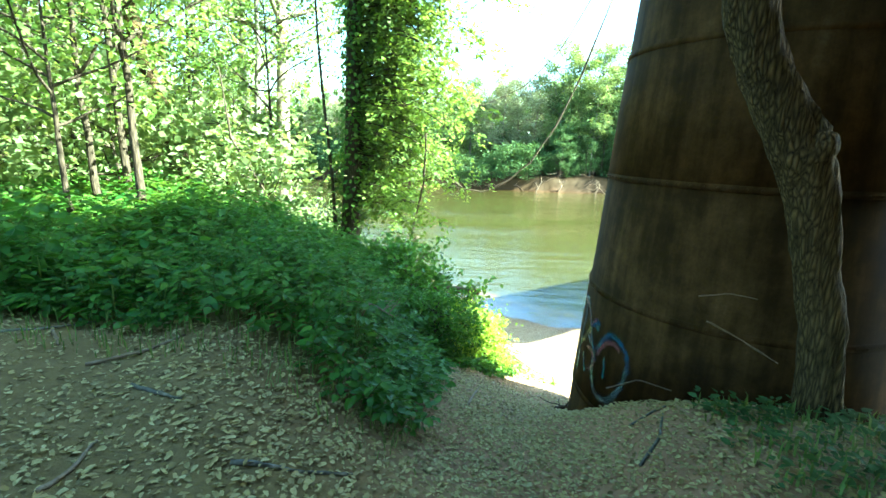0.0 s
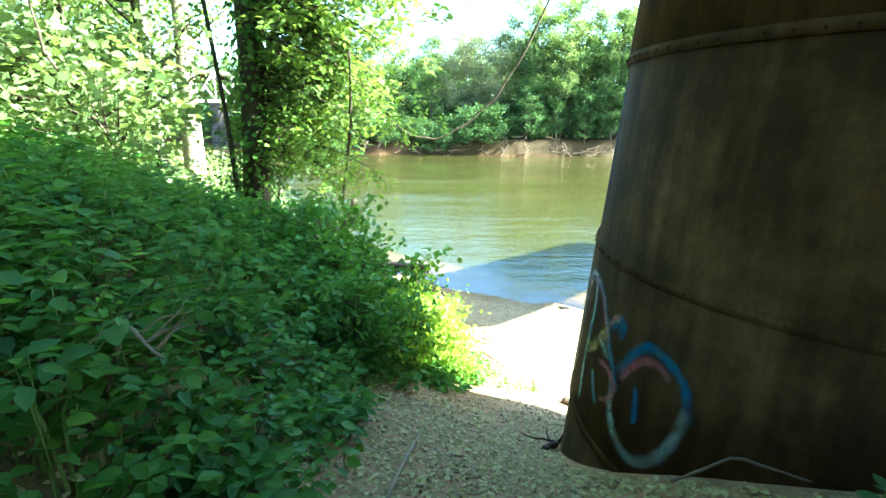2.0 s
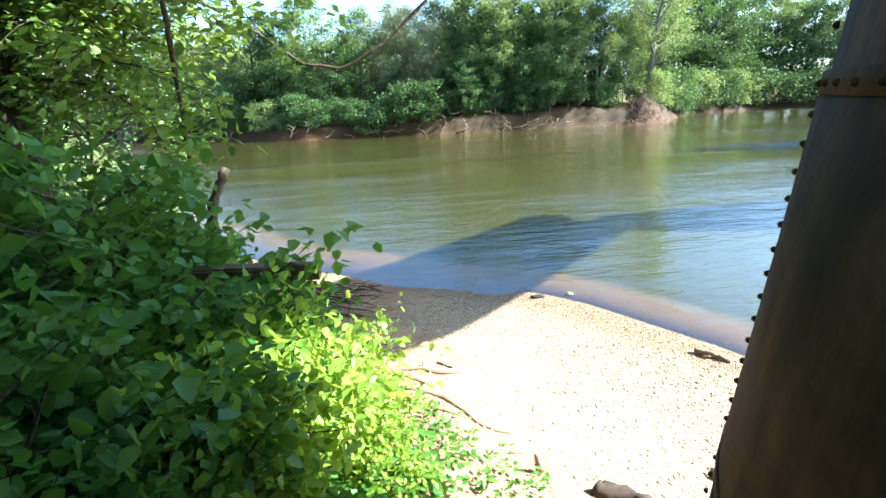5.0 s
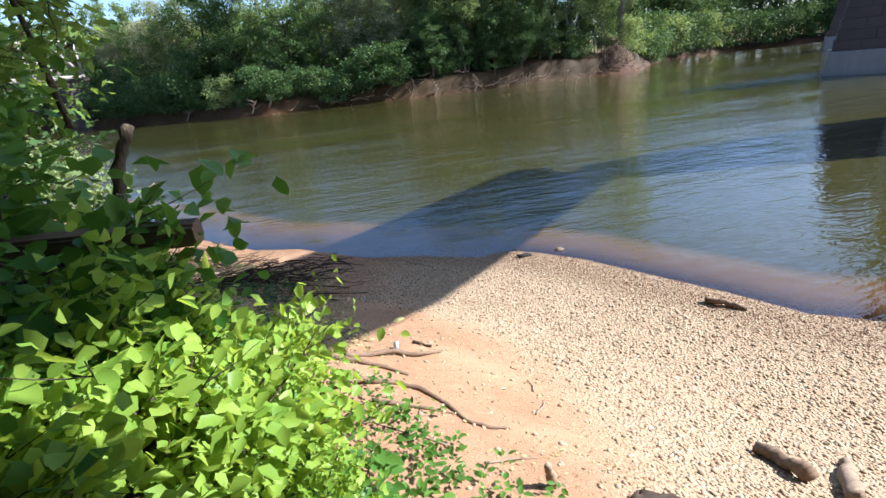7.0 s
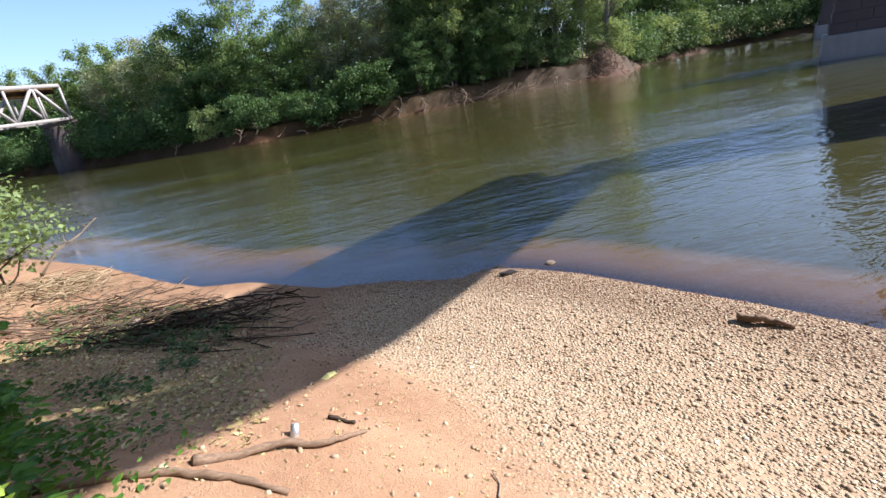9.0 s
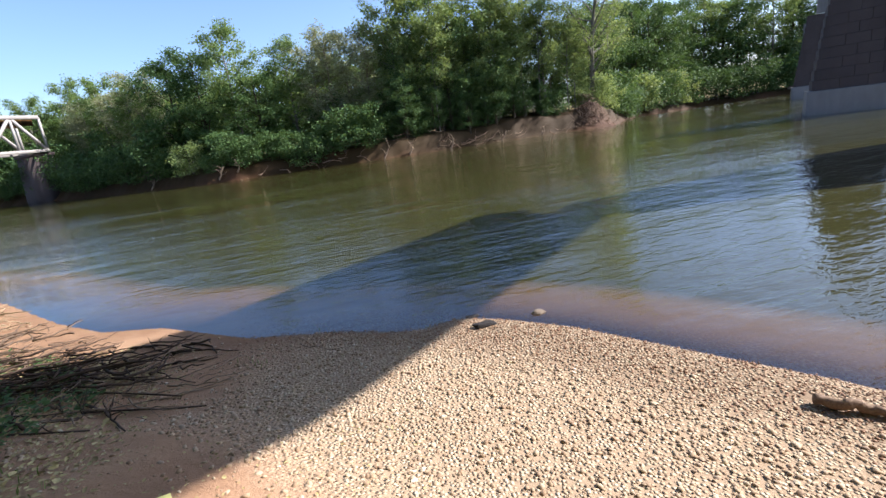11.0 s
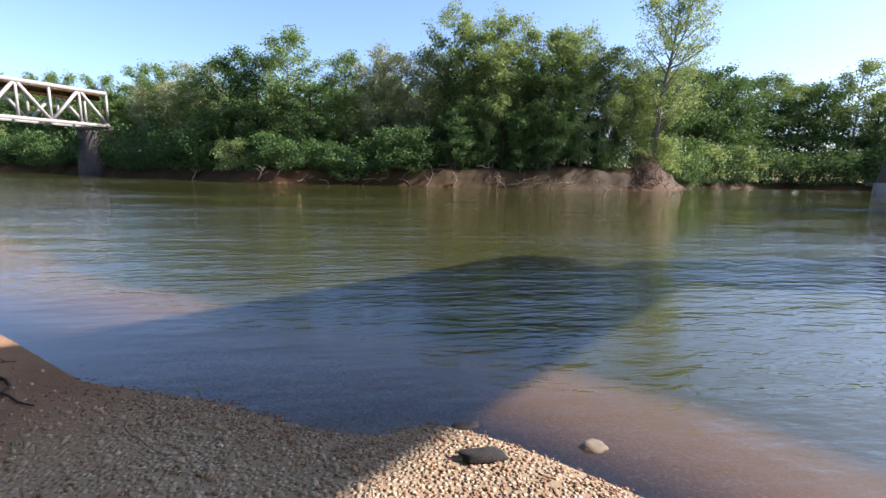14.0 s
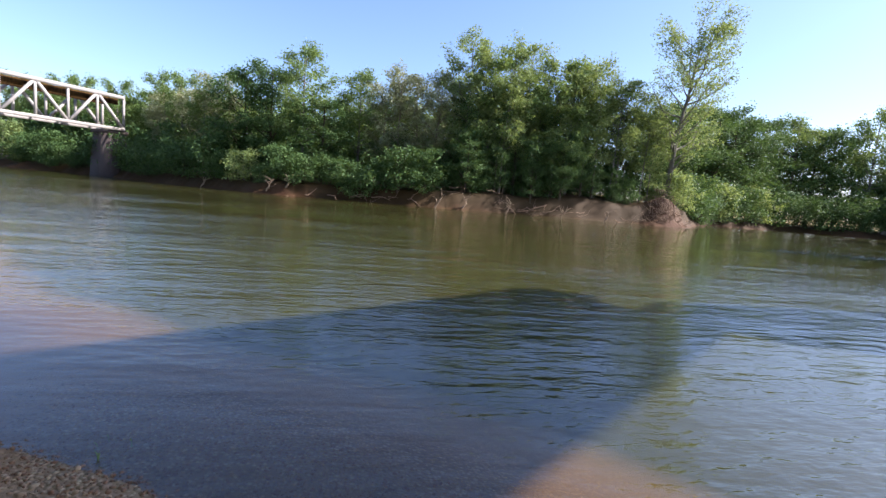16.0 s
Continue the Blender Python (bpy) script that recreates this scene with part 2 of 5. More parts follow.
TIMBER = wood_material("old_timber", (0.09, 0.06, 0.04), (0.24, 0.17, 0.11))
TRUSS_PAINT = plain("faded_bridge_paint", (0.30, 0.275, 0.25), 0.65, 0.0, 0.4, 1.5)


# ---- the lie of the land ----
SHORE = [(-300, 62), (-60, 46), (-30, 37), (-12, 27.5), (-8.5, 24.9), (-5.4, 22.0), (-3.3, 19.5), (-2.3, 18.5), (-1.35, 18.1), (0, 16.9), (1.1, 16.45), (2.3, 15.7),
         (3.2, 14.75), (3.8, 13.8), (4.35, 12.95), (4.85, 12.0), (6.5, 10.8), (12, 9.5), (24, 7.0), (60, -2), (300, -60)]
FAR_SHORE = [(-400, 120), (-60, 92), (-45, 84.5), (-31, 79), (-20, 69), (-9, 61.6), (8, 59.8), (21, 60.6), (34, 60.8), (38.5, 63.5), (42, 68), (52, 77), (70, 82),
             (88, 80), (130, 66), (400, 20)]
PROFILE = [(-60, -3.5), (-12, -3.0), (-6, -2.0), (-3, -0.85), (-1.5, -0.27), (-0.75, -0.10), (0, 0), (1.2, 0.1), (2, 0.2), (2.8, 0.46), (3.5, 0.72), (5, 1.4), (6, 1.8),
           (7, 2.38), (8.3, 3.0), (9.4, 3.4), (10.3, 3.7), (11.3, 3.93), (14, 4.2), (30, 4.4), (90, 6.0), (400, 14.0)]
FAR_PROFILE = [(-60, -3.5), (-8, -2.2), (-2, -0.5), (0, 0), (0.12, 0.35), (0.35, 1.5), (0.6, 2.2), (1.3, 2.5), (5, 2.9), (10, 3.3), (30, 4.2), (90, 8.0), (400, 22.0)]


def line_distance(x, y, line):
    """Distance from points to a polyline, positive on its right side (walking from its first point to its last)."""
    best, sign = np.full(x.shape, 1e9), np.ones(x.shape)
    for (ax, ay), (bx, by) in zip(line, line[1:]):
        dx, dy = bx - ax, by - ay
        s = np.clip(((x - ax) * dx + (y - ay) * dy) / (dx * dx + dy * dy), 0, 1)
        ex, ey = x - ax - s * dx, y - ay - s * dy
        d = np.hypot(ex, ey)
        near = d < best - 1e-9
        best = np.where(near, d, best)
        sign = np.where(near, np.where(dx * (y - ay) - dy * (x - ax) < 0, 1, -1), sign)
    return best * sign


def curve(table, d):
    return np.interp(d, [a for a, _ in table], [b for _, b in table])


def step(a, b, v):
    s = np.clip((v - a) / (b - a), 0, 1)
    return s * s * (3 - 2 * s)


def wobble(x, y, scale, seed=0.0):
    """Cheap smooth noise from crossing sines, about -1 to 1."""
    a, b = x / scale + seed, y / scale - seed * 1.7
    return (np.sin(a * 1.3 + 1.7 * np.sin(b * 0.9)) + np.sin(b * 1.1 + 1.5 * np.sin(a * 0.7 + 2)) + np.sin((a + b) * 1.9 + seed)) / 3


def height(x, y):
    """Ground height; the river's level is 0."""
    x, y = np.asarray(x, float), np.asarray(y, float)
    d = line_distance(x, y, SHORE)
    f = -line_distance(x, y, FAR_SHORE)
    f2 = f + 0.3 * wobble(x, y, 2.2, 3.0) + 0.18 * wobble(x, y, 0.7, 5.0)
    near = curve(PROFILE, d)
    near = near + 0.75 * step(-1.2, -3.2, x) * step(3.5, 6.0, d) * (1 - step(9, 11, d))
    near = near + 1.2 * np.exp(-((x - 2.0) ** 2 + (y - 6.0) ** 2) / 4.5) * step(-0.7, 0.6, x)
    near = near + (0.025 * wobble(x, y, 0.45, 1.0) + 0.04 * wobble(x, y, 1.3, 2.0)) * step(0.3, 2.5, d)
    near = near + 0.25 * wobble(x, y, 6.0, 4.0) * step(16, 30, d)
    near = near + 0.08 * step(1.6, 3.2, x) * np.exp(-((d + 0.35) / 0.36) ** 2)
    f2 = f2 + 0.5 * wobble(x, y, 4.5, 8.0) * step(-6, -1, f)
    far = curve(FAR_PROFILE, f2)
    far = np.where(far > 0, far * np.interp(x, [-60, -5, 6, 14, 32, 39, 45, 200], [0.4, 0.5, 0.65, 0.8, 0.85, 0.8, 0.35, 0.35]) * (1 + 0.16 * wobble(x, y, 3.0, 9.0)), far)
    far = far + 1.1 * np.exp(-((x - 33.6) ** 2 / 5.0 + (y - 61.2) ** 2 / 2.5)) + 0.3 * wobble(x, y, 5.0, 6.0) * step(2, 6, f)
    return np.where(f > -20, np.maximum(far, near), near)


# ---- mesh helpers ----
def build(name, verts, faces, material, parent=None, smooth=False, label=""):
    """One mesh object from an array of points and an array (or list) of faces."""
    me = bpy.data.meshes.new(name)
    v = np.asarray(verts, np.float32)
    if isinstance(faces, np.ndarray):
        k = faces.shape[1]
        me.vertices.add(len(v)), me.loops.add(faces.size), me.polygons.add(len(faces))
        me.vertices.foreach_set("co", v.ravel())
        me.loops.foreach_set("vertex_index", faces.astype(np.int32).ravel())
        me.polygons.foreach_set("loop_start", np.arange(0, faces.size, k, dtype=np.int32))
        me.update(calc_edges=True)
    else:
        me.from_pydata([tuple(map(float, p)) for p in v], [], [tuple(map(int, f)) for f in faces])
    if smooth:
        me.polygons.foreach_set("use_smooth", np.ones(len(me.polygons), dtype=bool))
    me.materials.append(material)
    ob = new(name, me)
    if parent is not None:
        ob.parent = parent
    if label:
        ob["label"] = label
    return ob


def thing(name, at, label, category, group="", kind=""):
    ob = new(name)
    ob.empty_display_size = 0.2
    ob.location = at
    return tagged(ob, label, category, group, kind)


class Soup:
    """Collects pieces of geometry for one mesh."""

    def __init__(self):
        self.v, self.f, self.n = [], [], 0

    def put(self, verts, faces):
        self.v.append(np.asarray(verts, float))
        self.f.append(np.asarray(faces, int) + self.n)
        self.n += len(verts)

    def tube(self, points, radii, sides=7, rough=0.0, rng=None, cap=True):
        """A tapered limb along points; its faces are quads."""
        pts, radii = np.asarray(points, float), np.asarray(radii, float)
        if cap:
            pts = np.vstack([pts[:1] - (pts[1] - pts[0]) * 0.002, pts, pts[-1:] + (pts[-1] - pts[-2]) * 0.002])
            radii = np.concatenate([radii[:1] * 0.02, radii, radii[-1:] * 0.02])
        m = len(pts)
        tan = np.gradient(pts, axis=0)
        tan /= np.linalg.norm(tan, axis=1)[:, None] + 1e-9
        ref = np.array([0.31, 0.87, 0.38]) if abs(tan[0][2]) > 0.7 else np.array([0.0, 0.0, 1.0])
        a = np.cross(tan, ref)
        a /= np.linalg.norm(a, axis=1)[:, None] + 1e-9
        b = np.cross(tan, a)
        ang = np.arange(sides) * 2 * np.pi / sides
        r = radii[:, None] * np.ones((m, sides))
        if rough and rng is not None:
            r = r * (1 + rough * rng.normal(size=(m, sides)))
        ring = pts[:, None, :] + r[..., None] * (np.cos(ang)[None, :, None] * a[:, None, :] + np.sin(ang)[None, :, None] * b[:, None, :])
        verts = ring.reshape(-1, 3)
        i = np.arange(m - 1)[:, None] * sides
        j = np.arange(sides)[None, :]
        k = (j + 1) % sides
        faces = np.stack([i + j, i + k, i + k + sides, i + j + sides], -1).reshape(-1, 4)
        self.put(verts, faces)

    def arrays(self):
        return np.vstack(self.v), np.vstack(self.f)


def leaves(pos, way, up, length, width, fold=0.25, fine=False):
    """Folded leaves: base at pos, pointing along way, faces towards up. fine: six corners instead of four."""
    way = way / (np.linalg.norm(way, axis=1)[:, None] + 1e-9)
    side = np.cross(way, up)
    side /= np.linalg.norm(side, axis=1)[:, None] + 1e-9
    nrm = np.cross(side, way)
    L, W = np.broadcast_to(length, len(pos))[:, None], np.broadcast_to(width, len(pos))[:, None]
    n = len(pos)
    k = np.arange(n)[:, None]
    if fine:
        droop = -0.16 * L * nrm
        c = [pos, pos + 0.32 * L * way + 0.5 * W * side + fold * W * nrm * 0.5, pos + 0.72 * L * way + 0.36 * W * side + fold * W * nrm * 0.3 + droop * 0.5,
             pos + L * way + droop, pos + 0.72 * L * way - 0.36 * W * side + fold * W * nrm * 0.3 + droop * 0.5, pos + 0.32 * L * way - 0.5 * W * side + fold * W * nrm * 0.5]
        v = np.stack(c, 1).reshape(-1, 3)
        f = np.concatenate([k * 6 + np.array([0, 1, 2, 3]), k * 6 + np.array([0, 3, 4, 5])])
    else:
        c = [pos, pos + 0.45 * L * way + 0.5 * W * side + fold * W * nrm * 0.5, pos + L * way, pos + 0.45 * L * way - 0.5 * W * side + fold * W * nrm * 0.5]
        v = np.stack(c, 1).reshape(-1, 3)
        f = k * 4 + np.array([0, 1, 2, 3])
    return v, f


def unit(rng, n):
    v = rng.normal(size=(n, 3))
    return v / np.linalg.norm(v, axis=1)[:, None]


def bend(rng, start, way, length, steps=6, lift=0.0, wander=0.12):
    """Points of a limb that grows along way and wanders."""
    pts = [np.array(start, float)]
    d = np.array(way, float)
    d /= np.linalg.norm(d)
    for _ in range(steps):
        d = d + rng.normal(size=3) * wander + np.array([0, 0, lift])
        d /= np.linalg.norm(d)
        pts.append(pts[-1] + d * length / steps)
    return np.array(pts)


def tree_meshes(seed, tall, radius, crown_from, spread, leaf_count, leaf_size, limbs=16, lean=(0, 0), sides=8, droop=0.0, clump=0.55, narrow=1.0, lite=False, fine=False):
    """Trunk and crown arrays of a broadleaf tree that stands at the origin."""
    rng = np.random.default_rng(seed)
    wood = Soup()
    k = 12
    h = np.linspace(0, 1, k)
    way = rng.normal(size=2) * 0.02
    trunk = np.stack([lean[0] * h ** 1.3 + np.cumsum(rng.normal(size=k)) * 0.012 * tall * 0.3 + way[0] * tall * h,
                      lean[1] * h ** 1.3 + np.cumsum(rng.normal(size=k)) * 0.012 * tall * 0.3 + way[1] * tall * h, tall * 0.94 * h], -1)
    trunk -= trunk[0]
    trunk[0, 2] -= 0.25
    rad = radius * (1 - 0.86 * h) * (1 + 0.45 * np.exp(-h * 22))
    wood.tube(trunk, rad, sides, 0.05, rng)
    tips = []
    for i in range(limbs):
        f = crown_from + (0.98 - crown_from) * (i + rng.random()) / limbs
        p = np.array([np.interp(f, h, trunk[:, c]) for c in range(3)])
        shape = np.sin(np.pi * np.clip((f - crown_from) / (1 - crown_from) * 0.72 + 0.2, 0, 1)) ** 0.6
        ln = spread * shape * rng.uniform(0.65, 1.15) + 0.25
        a = i * 2.4 + rng.normal() * 0.5
        limb = bend(rng, p, (math.cos(a), math.sin(a), rng.uniform(0.15, 0.75) * narrow), ln, 6, 0.04 - droop)
        r0 = np.interp(f, h, rad) * 0.5 + 0.01
        wood.tube(limb[::2] if lite else limb, np.linspace(r0, r0 * 0.2, 4 if lite else len(limb)), 4 if lite else 5, cap=False)
        for j in range(4):
            q = limb[2 + j]
            b = a + rng.choice([-1, 1]) * rng.uniform(0.4, 1.3)
            twig = bend(rng, q, (math.cos(b), math.sin(b), rng.uniform(-0.1, 0.8)), ln * rng.uniform(0.3, 0.55), 4, 0.02 - droop)
            if not lite:
                wood.tube(twig, np.linspace(r0 * 0.35, r0 * 0.08, len(twig)), 3, cap=False)
            tips.extend(twig[1:])
        tips.extend(limb[3:])
    tips = np.array(tips)
    pick = rng.integers(0, len(tips), leaf_count)
    pos = tips[pick] + rng.normal(size=(leaf_count, 3)) * clump * np.array([1, 1, 0.7])
    way = unit(rng, leaf_count) * np.array([1, 1, 0.6]) + np.array([0, 0, -0.25])
    up = unit(rng, leaf_count) * 0.8 + np.array([0, 0, 0.8])
    size = leaf_size * rng.uniform(0.6, 1.35, leaf_count)
    crown = leaves(pos, way, up, size, size * 0.7, 0.25, fine)
    return wood.arrays(), crown


def tree_from(name, arrays, bark, leaf, label, category="tree", group=""):
    (tv, tf), (cv, cf) = arrays
    t = thing(name, (0, 0, 0), label, category, group)
    build("trunk", tv, tf, bark, t, True)
    build("crown", cv, cf, leaf, t)
    return t


def grid_axis(*spans):
    """Coordinates from spans of (start, end, step)."""
    out = []
    for a, b, s in spans:
        out.extend(np.arange(a, b - 1e-6, s))
    out.append(spans[-1][1])
    return np.array(out)


def sheet(name, xs, ys, zfun, material, label, category):
    X, Y = np.meshgrid(xs, ys)
    Z = zfun(X, Y)
    nx = len(xs)
    i = (np.arange(len(ys) - 1)[:, None] * nx + np.arange(nx - 1)[None, :]).ravel()
    f = np.stack([i, i + 1, i + 1 + nx, i + nx], -1)
    ob = build(name, np.stack([X, Y, Z], -1).reshape(-1, 3), f, material, None, True)
    tagged(ob, label, category, "", "structure")
    return ob, X.ravel(), Y.ravel()


# ---- ground, bed and river ----
GX = grid_axis((-900, -100, 40), (-100, -40, 4), (-40, -10, 0.7), (-10, -5, 0.3), (-5, 5.5, 0.1), (5.5, 10, 0.4), (10, 42, 0.6), (42, 100, 1.5), (100, 900, 40))
GY = grid_axis((-900, -60, 40), (-60, -6, 3), (-6, 2.5, 0.3), (2.5, 19, 0.1), (19, 26, 0.35), (26, 56, 3), (56, 67, 0.3), (67, 70, 0.5), (70, 104, 1.0), (104, 160, 5), (160, 900, 40))


def cover(x, y):
    """How thickly the undergrowth grows, 0 to 1."""
    d = line_distance(x, y, SHORE)
    edge = np.interp(y, [2.0, 4.2, 5.0, 5.6, 6.4, 7.2, 8.0, 8.8, 9.6, 10.4, 11.2, 12.0, 13.6, 14.6, 15.4, 30],
                     [-7.5, -6.2, -1.75, -1.35, -1.25, -1.2, -1.3, -0.75, -0.15, -0.3, -0.75, -1.2, -2.2, -3.2, -4.2, -9.0])
    edge = edge + 0.12 * wobble(x, y, 0.35, 2.0)
    left = np.where(y < 5.9, np.interp(x, [-30, -5.1, -4.4, -3.1, -2.6, -2.0, -1.5], [4.4, 5.9, 6.15, 6.0, 5.5, 5.2, 4.9]), -100)
    return step(0.0, 0.35, edge - x) * step(0.0, 0.4, y - left) * step(2.2, 4.0, d)


ground, gx, gy = sheet("ground", GX, GY, height, SOIL, "sloping river bank of sandy soil, mud and gravel", "ground")
shore_d = line_distance(gx, gy, SHORE)
far_d = -line_distance(gx, gy, FAR_SHORE)
gravel = np.clip(step(0.1, 1.2, gx + 0.25 * wobble(gx, gy, 0.5, 7.0) - np.interp(gy, [9, 11.3, 12.8, 14.7, 15.3, 16.9], [0.2, 0.9, 0.3, -0.6, -0.3, -0.3])) * step(10.5, 8.5, shore_d), 0, 1)
gravel = gravel * (far_d < -6)
# far-bank humus also deepens the painted shade under the overhanging trees
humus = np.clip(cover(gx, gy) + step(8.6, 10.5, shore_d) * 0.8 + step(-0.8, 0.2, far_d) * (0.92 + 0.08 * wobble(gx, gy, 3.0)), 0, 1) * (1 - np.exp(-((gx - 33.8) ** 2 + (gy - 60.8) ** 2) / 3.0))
# near term is damp shore; far term is tree shade painted into the bank
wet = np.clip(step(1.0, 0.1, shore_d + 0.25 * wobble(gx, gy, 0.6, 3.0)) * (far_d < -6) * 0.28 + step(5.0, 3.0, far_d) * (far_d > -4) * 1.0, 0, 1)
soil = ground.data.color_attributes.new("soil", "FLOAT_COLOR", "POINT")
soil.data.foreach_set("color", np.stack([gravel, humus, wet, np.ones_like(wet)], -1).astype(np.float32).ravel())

water, wx, wy = sheet("water", grid_axis((-600, -60, 30), (-60, -8, 2), (-8, 9, 0.2), (9, 100, 2), (100, 600, 30)),
                      grid_axis((-120, 0, 8), (0, 8, 1), (8, 26, 0.2), (26, 110, 2), (110, 140, 10)), lambda x, y: np.zeros_like(x), WATER,
                      "broad muddy olive river with small ripples", "river")
dep = water.data.attributes.new("depth", "FLOAT", "POINT")
dep.data.foreach_set("value", np.clip(-height(wx, wy), 0, 4).astype(np.float32))


def on_ground(x, y, up=0.0):
    return Vector((x, y, float(height(np.array([x]), np.array([y]))[0]) + up))


# ---- the near bridge: steel caissons, girder deck, masonry piers ----
ALONG, ACROSS = np.array([0.766, 0.643]), np.array([-0.643, 0.766])


def plan(b, n):
    p = ALONG * b + ACROSS * n
    return float(p[0]), float(p[1])


def cone_r(z):
    return 1.48 - 0.064 * (z - 3.9)


CAISSON = (1.85, 7.56)
RINGS = [1.34, 2.66, 3.92, 5.16, 6.40, 7.64, 8.88]


def cone_point(angle, z, out=0.0):
    r = cone_r(z) + out
    return (CAISSON[0] + r * math.cos(angle), CAISSON[1] + r * math.sin(angle), z)


def shell(z0, z1, out, sides=72):
    v, f = [], []
    for z, o in ((z0, 0.0), (z0, out), (z1, out), (z1, 0.0)):
        v += [cone_point(i * 2 * math.pi / sides, z, o) for i in range(sides)]
    for k in range(3):
        f += [(k * sides + i, k * sides + (i + 1) % sides, (k + 1) * sides + (i + 1) % sides, (k + 1) * sides + i) for i in range(sides)]
    return v, np.array(f)


def stud(r=0.012, h=0.011):
    """A domed rivet head along +x."""
    v, f = [], []
    for x, q in ((-0.004, r), (h * 0.5, r * 0.85), (h, r * 0.35)):
        v += [(x, q * math.cos(a * math.pi / 3), q * math.sin(a * math.pi / 3)) for a in range(6)]
    for k in range(2):
        f += [(k * 6 + i, k * 6 + (i + 1) % 6, k * 6 + 6 + (i + 1) % 6, k * 6 + 6 + i) for i in range(6)]
    f.append(tuple(range(12, 18)))
    return v, f


caisson = thing("bridge_caisson", (0, 0, 0), "dark rusted riveted steel bridge caisson with faded graffiti", "bridge pier", "bridge caissons")
edges = [-0.6] + RINGS + [9.6]
for k, (a, b) in enumerate(zip(edges, edges[1:])):
    v, f = shell(a, b, 0.012 * ((k + 1) % 2))
    build("plate_course", v, f, RUST, caisson, True)
for z in RINGS:
    v, f = shell(z - 0.055, z + 0.004, 0.016)
    build("seam_band", v, f, RUST, caisson, False, "riveted horizontal seam band")
v, f = shell(9.5, 9.595, 0.02)
build("cap_ring", v, f, RUST, caisson, False, "rusted rim at the top of the drum")
build("cap", [cone_point(i * 2 * math.pi / 72, 9.59) for i in range(72)] + [cone_point(i * 2 * math.pi / 72, 9.45) for i in range(72)],
      [tuple(range(72)), tuple(range(143, 71, -1))], CONCRETE, caisson, False, "concrete fill at the top of the drum")
rv, rf = stud()
first = build("rivet", rv, rf, RUST, caisson)
first.matrix_basis = Matrix.Translation(cone_point(1.925, 3.892, 0.016)) @ Matrix.Rotation(1.925, 4, "Z")


def rivet(angle, z, out):
    ob = new("rivet", first.data)
    ob.parent = caisson
    ob.matrix_basis = Matrix.Translation(cone_point(angle, z, out)) @ Matrix.Rotation(angle, 4, "Z")


for z in (3.92, 5.16):
    for i in range(40):
        rivet(2.0 + i * 0.075, z - 0.028, 0.016)
for z0, z1, a in ((1.45, 2.6, 2.05), (2.7, 3.85, 2.05), (5.25, 6.35, 2.5), (4.0, 5.1, 2.33), (1.45, 2.6, 2.33), (2.7, 3.85, 2.33)):
    for i in range(14):
        rivet(a, z0 + (z1 - z0) * (i + 0.5) / 14, 0.012)


def ribbon(name, pts, width, material, label):
    """Spray paint on the drum along (angle, height) points, thick in the middle and fading to both edges."""
    pts = np.array(pts, float)
    for _ in range(2):
        cut = np.stack([0.75 * pts[:-1] + 0.25 * pts[1:], 0.25 * pts[:-1] + 0.75 * pts[1:]], 1).reshape(-1, 2)
        pts = np.vstack([pts[:1], cut, pts[-1:]])
    s = np.linspace(0, len(pts) - 1, (len(pts) - 1) * 2 + 1)
    a, z = (np.interp(s, np.arange(len(pts)), pts[:, i]) for i in (0, 1))
    da, dz = np.gradient(a) * 1.45, np.gradient(z)
    ln = np.hypot(da, dz) + 1e-9
    taper = 0.6 + 0.4 * np.sin(np.pi * np.linspace(0.06, 0.94, len(s))) ** 0.6 + 0.12 * np.sin(s * 2.3)
    m, v, body = len(s), [], []
    for o, k in ((-0.5, 0.0), (-0.2, 0.8), (0.0, 1.0), (0.2, 0.8), (0.5, 0.0)):
        v += [cone_point(a[i] - o * width * taper[i] * dz[i] / ln[i] / 1.45, z[i] + o * width * taper[i] * da[i] / ln[i], 0.0165) for i in range(m)]
        body += [k * min(1.0, 0.25 + 4.0 * min(i, m - 1 - i) / m) for i in range(m)]
    f = np.array([(r * m + i, r * m + i + 1, (r + 1) * m + i + 1, (r + 1) * m + i) for r in range(4) for i in range(m - 1)])
    ob = build(name, v, f, material, caisson, False, label)
    ob.data.attributes.new("cover", "FLOAT", "POINT").data.foreach_set("value", np.array(body, np.float32))
    return ob


def box(name, b0, b1, n0, n1, z0, z1, material, parent, inset=(0, 0), label="", bevel=0.0):
    """A block in the bridge's own axes; its top may be drawn in by inset (along, across)."""
    bm = bmesh.new()
    ib, inn = inset
    low = [plan(b0, n0), plan(b1, n0), plan(b1, n1), plan(b0, n1)]
    top = [plan(b0 + ib, n0 + inn), plan(b1 - ib, n0 + inn), plan(b1 - ib, n1 - inn), plan(b0 + ib, n1 - inn)]
    v = [bm.verts.new((*p, z0)) for p in low] + [bm.verts.new((*p, z1)) for p in top]
    for q in ((3, 2, 1, 0), (4, 5, 6, 7), (0, 1, 5, 4), (1, 2, 6, 5), (2, 3, 7, 6), (3, 0, 4, 7)):
        bm.faces.new([v[i] for i in q])
    if bevel:
        bmesh.ops.bevel(bm, geom=bm.edges[:], offset=bevel, segments=2, affect="EDGES", profile=0.6)
    me = bpy.data.meshes.new(name)
    bm.to_mesh(me), bm.free()
    me.materials.append(material)
    ob = new(name, me)
    ob.parent = parent
    if label:
        ob["label"] = label
    return ob


# unseen second drum, added to shade the foreground; it carries the same spans
copy_thing(caisson, Matrix.Translation((2.45, -2.92, 0)))


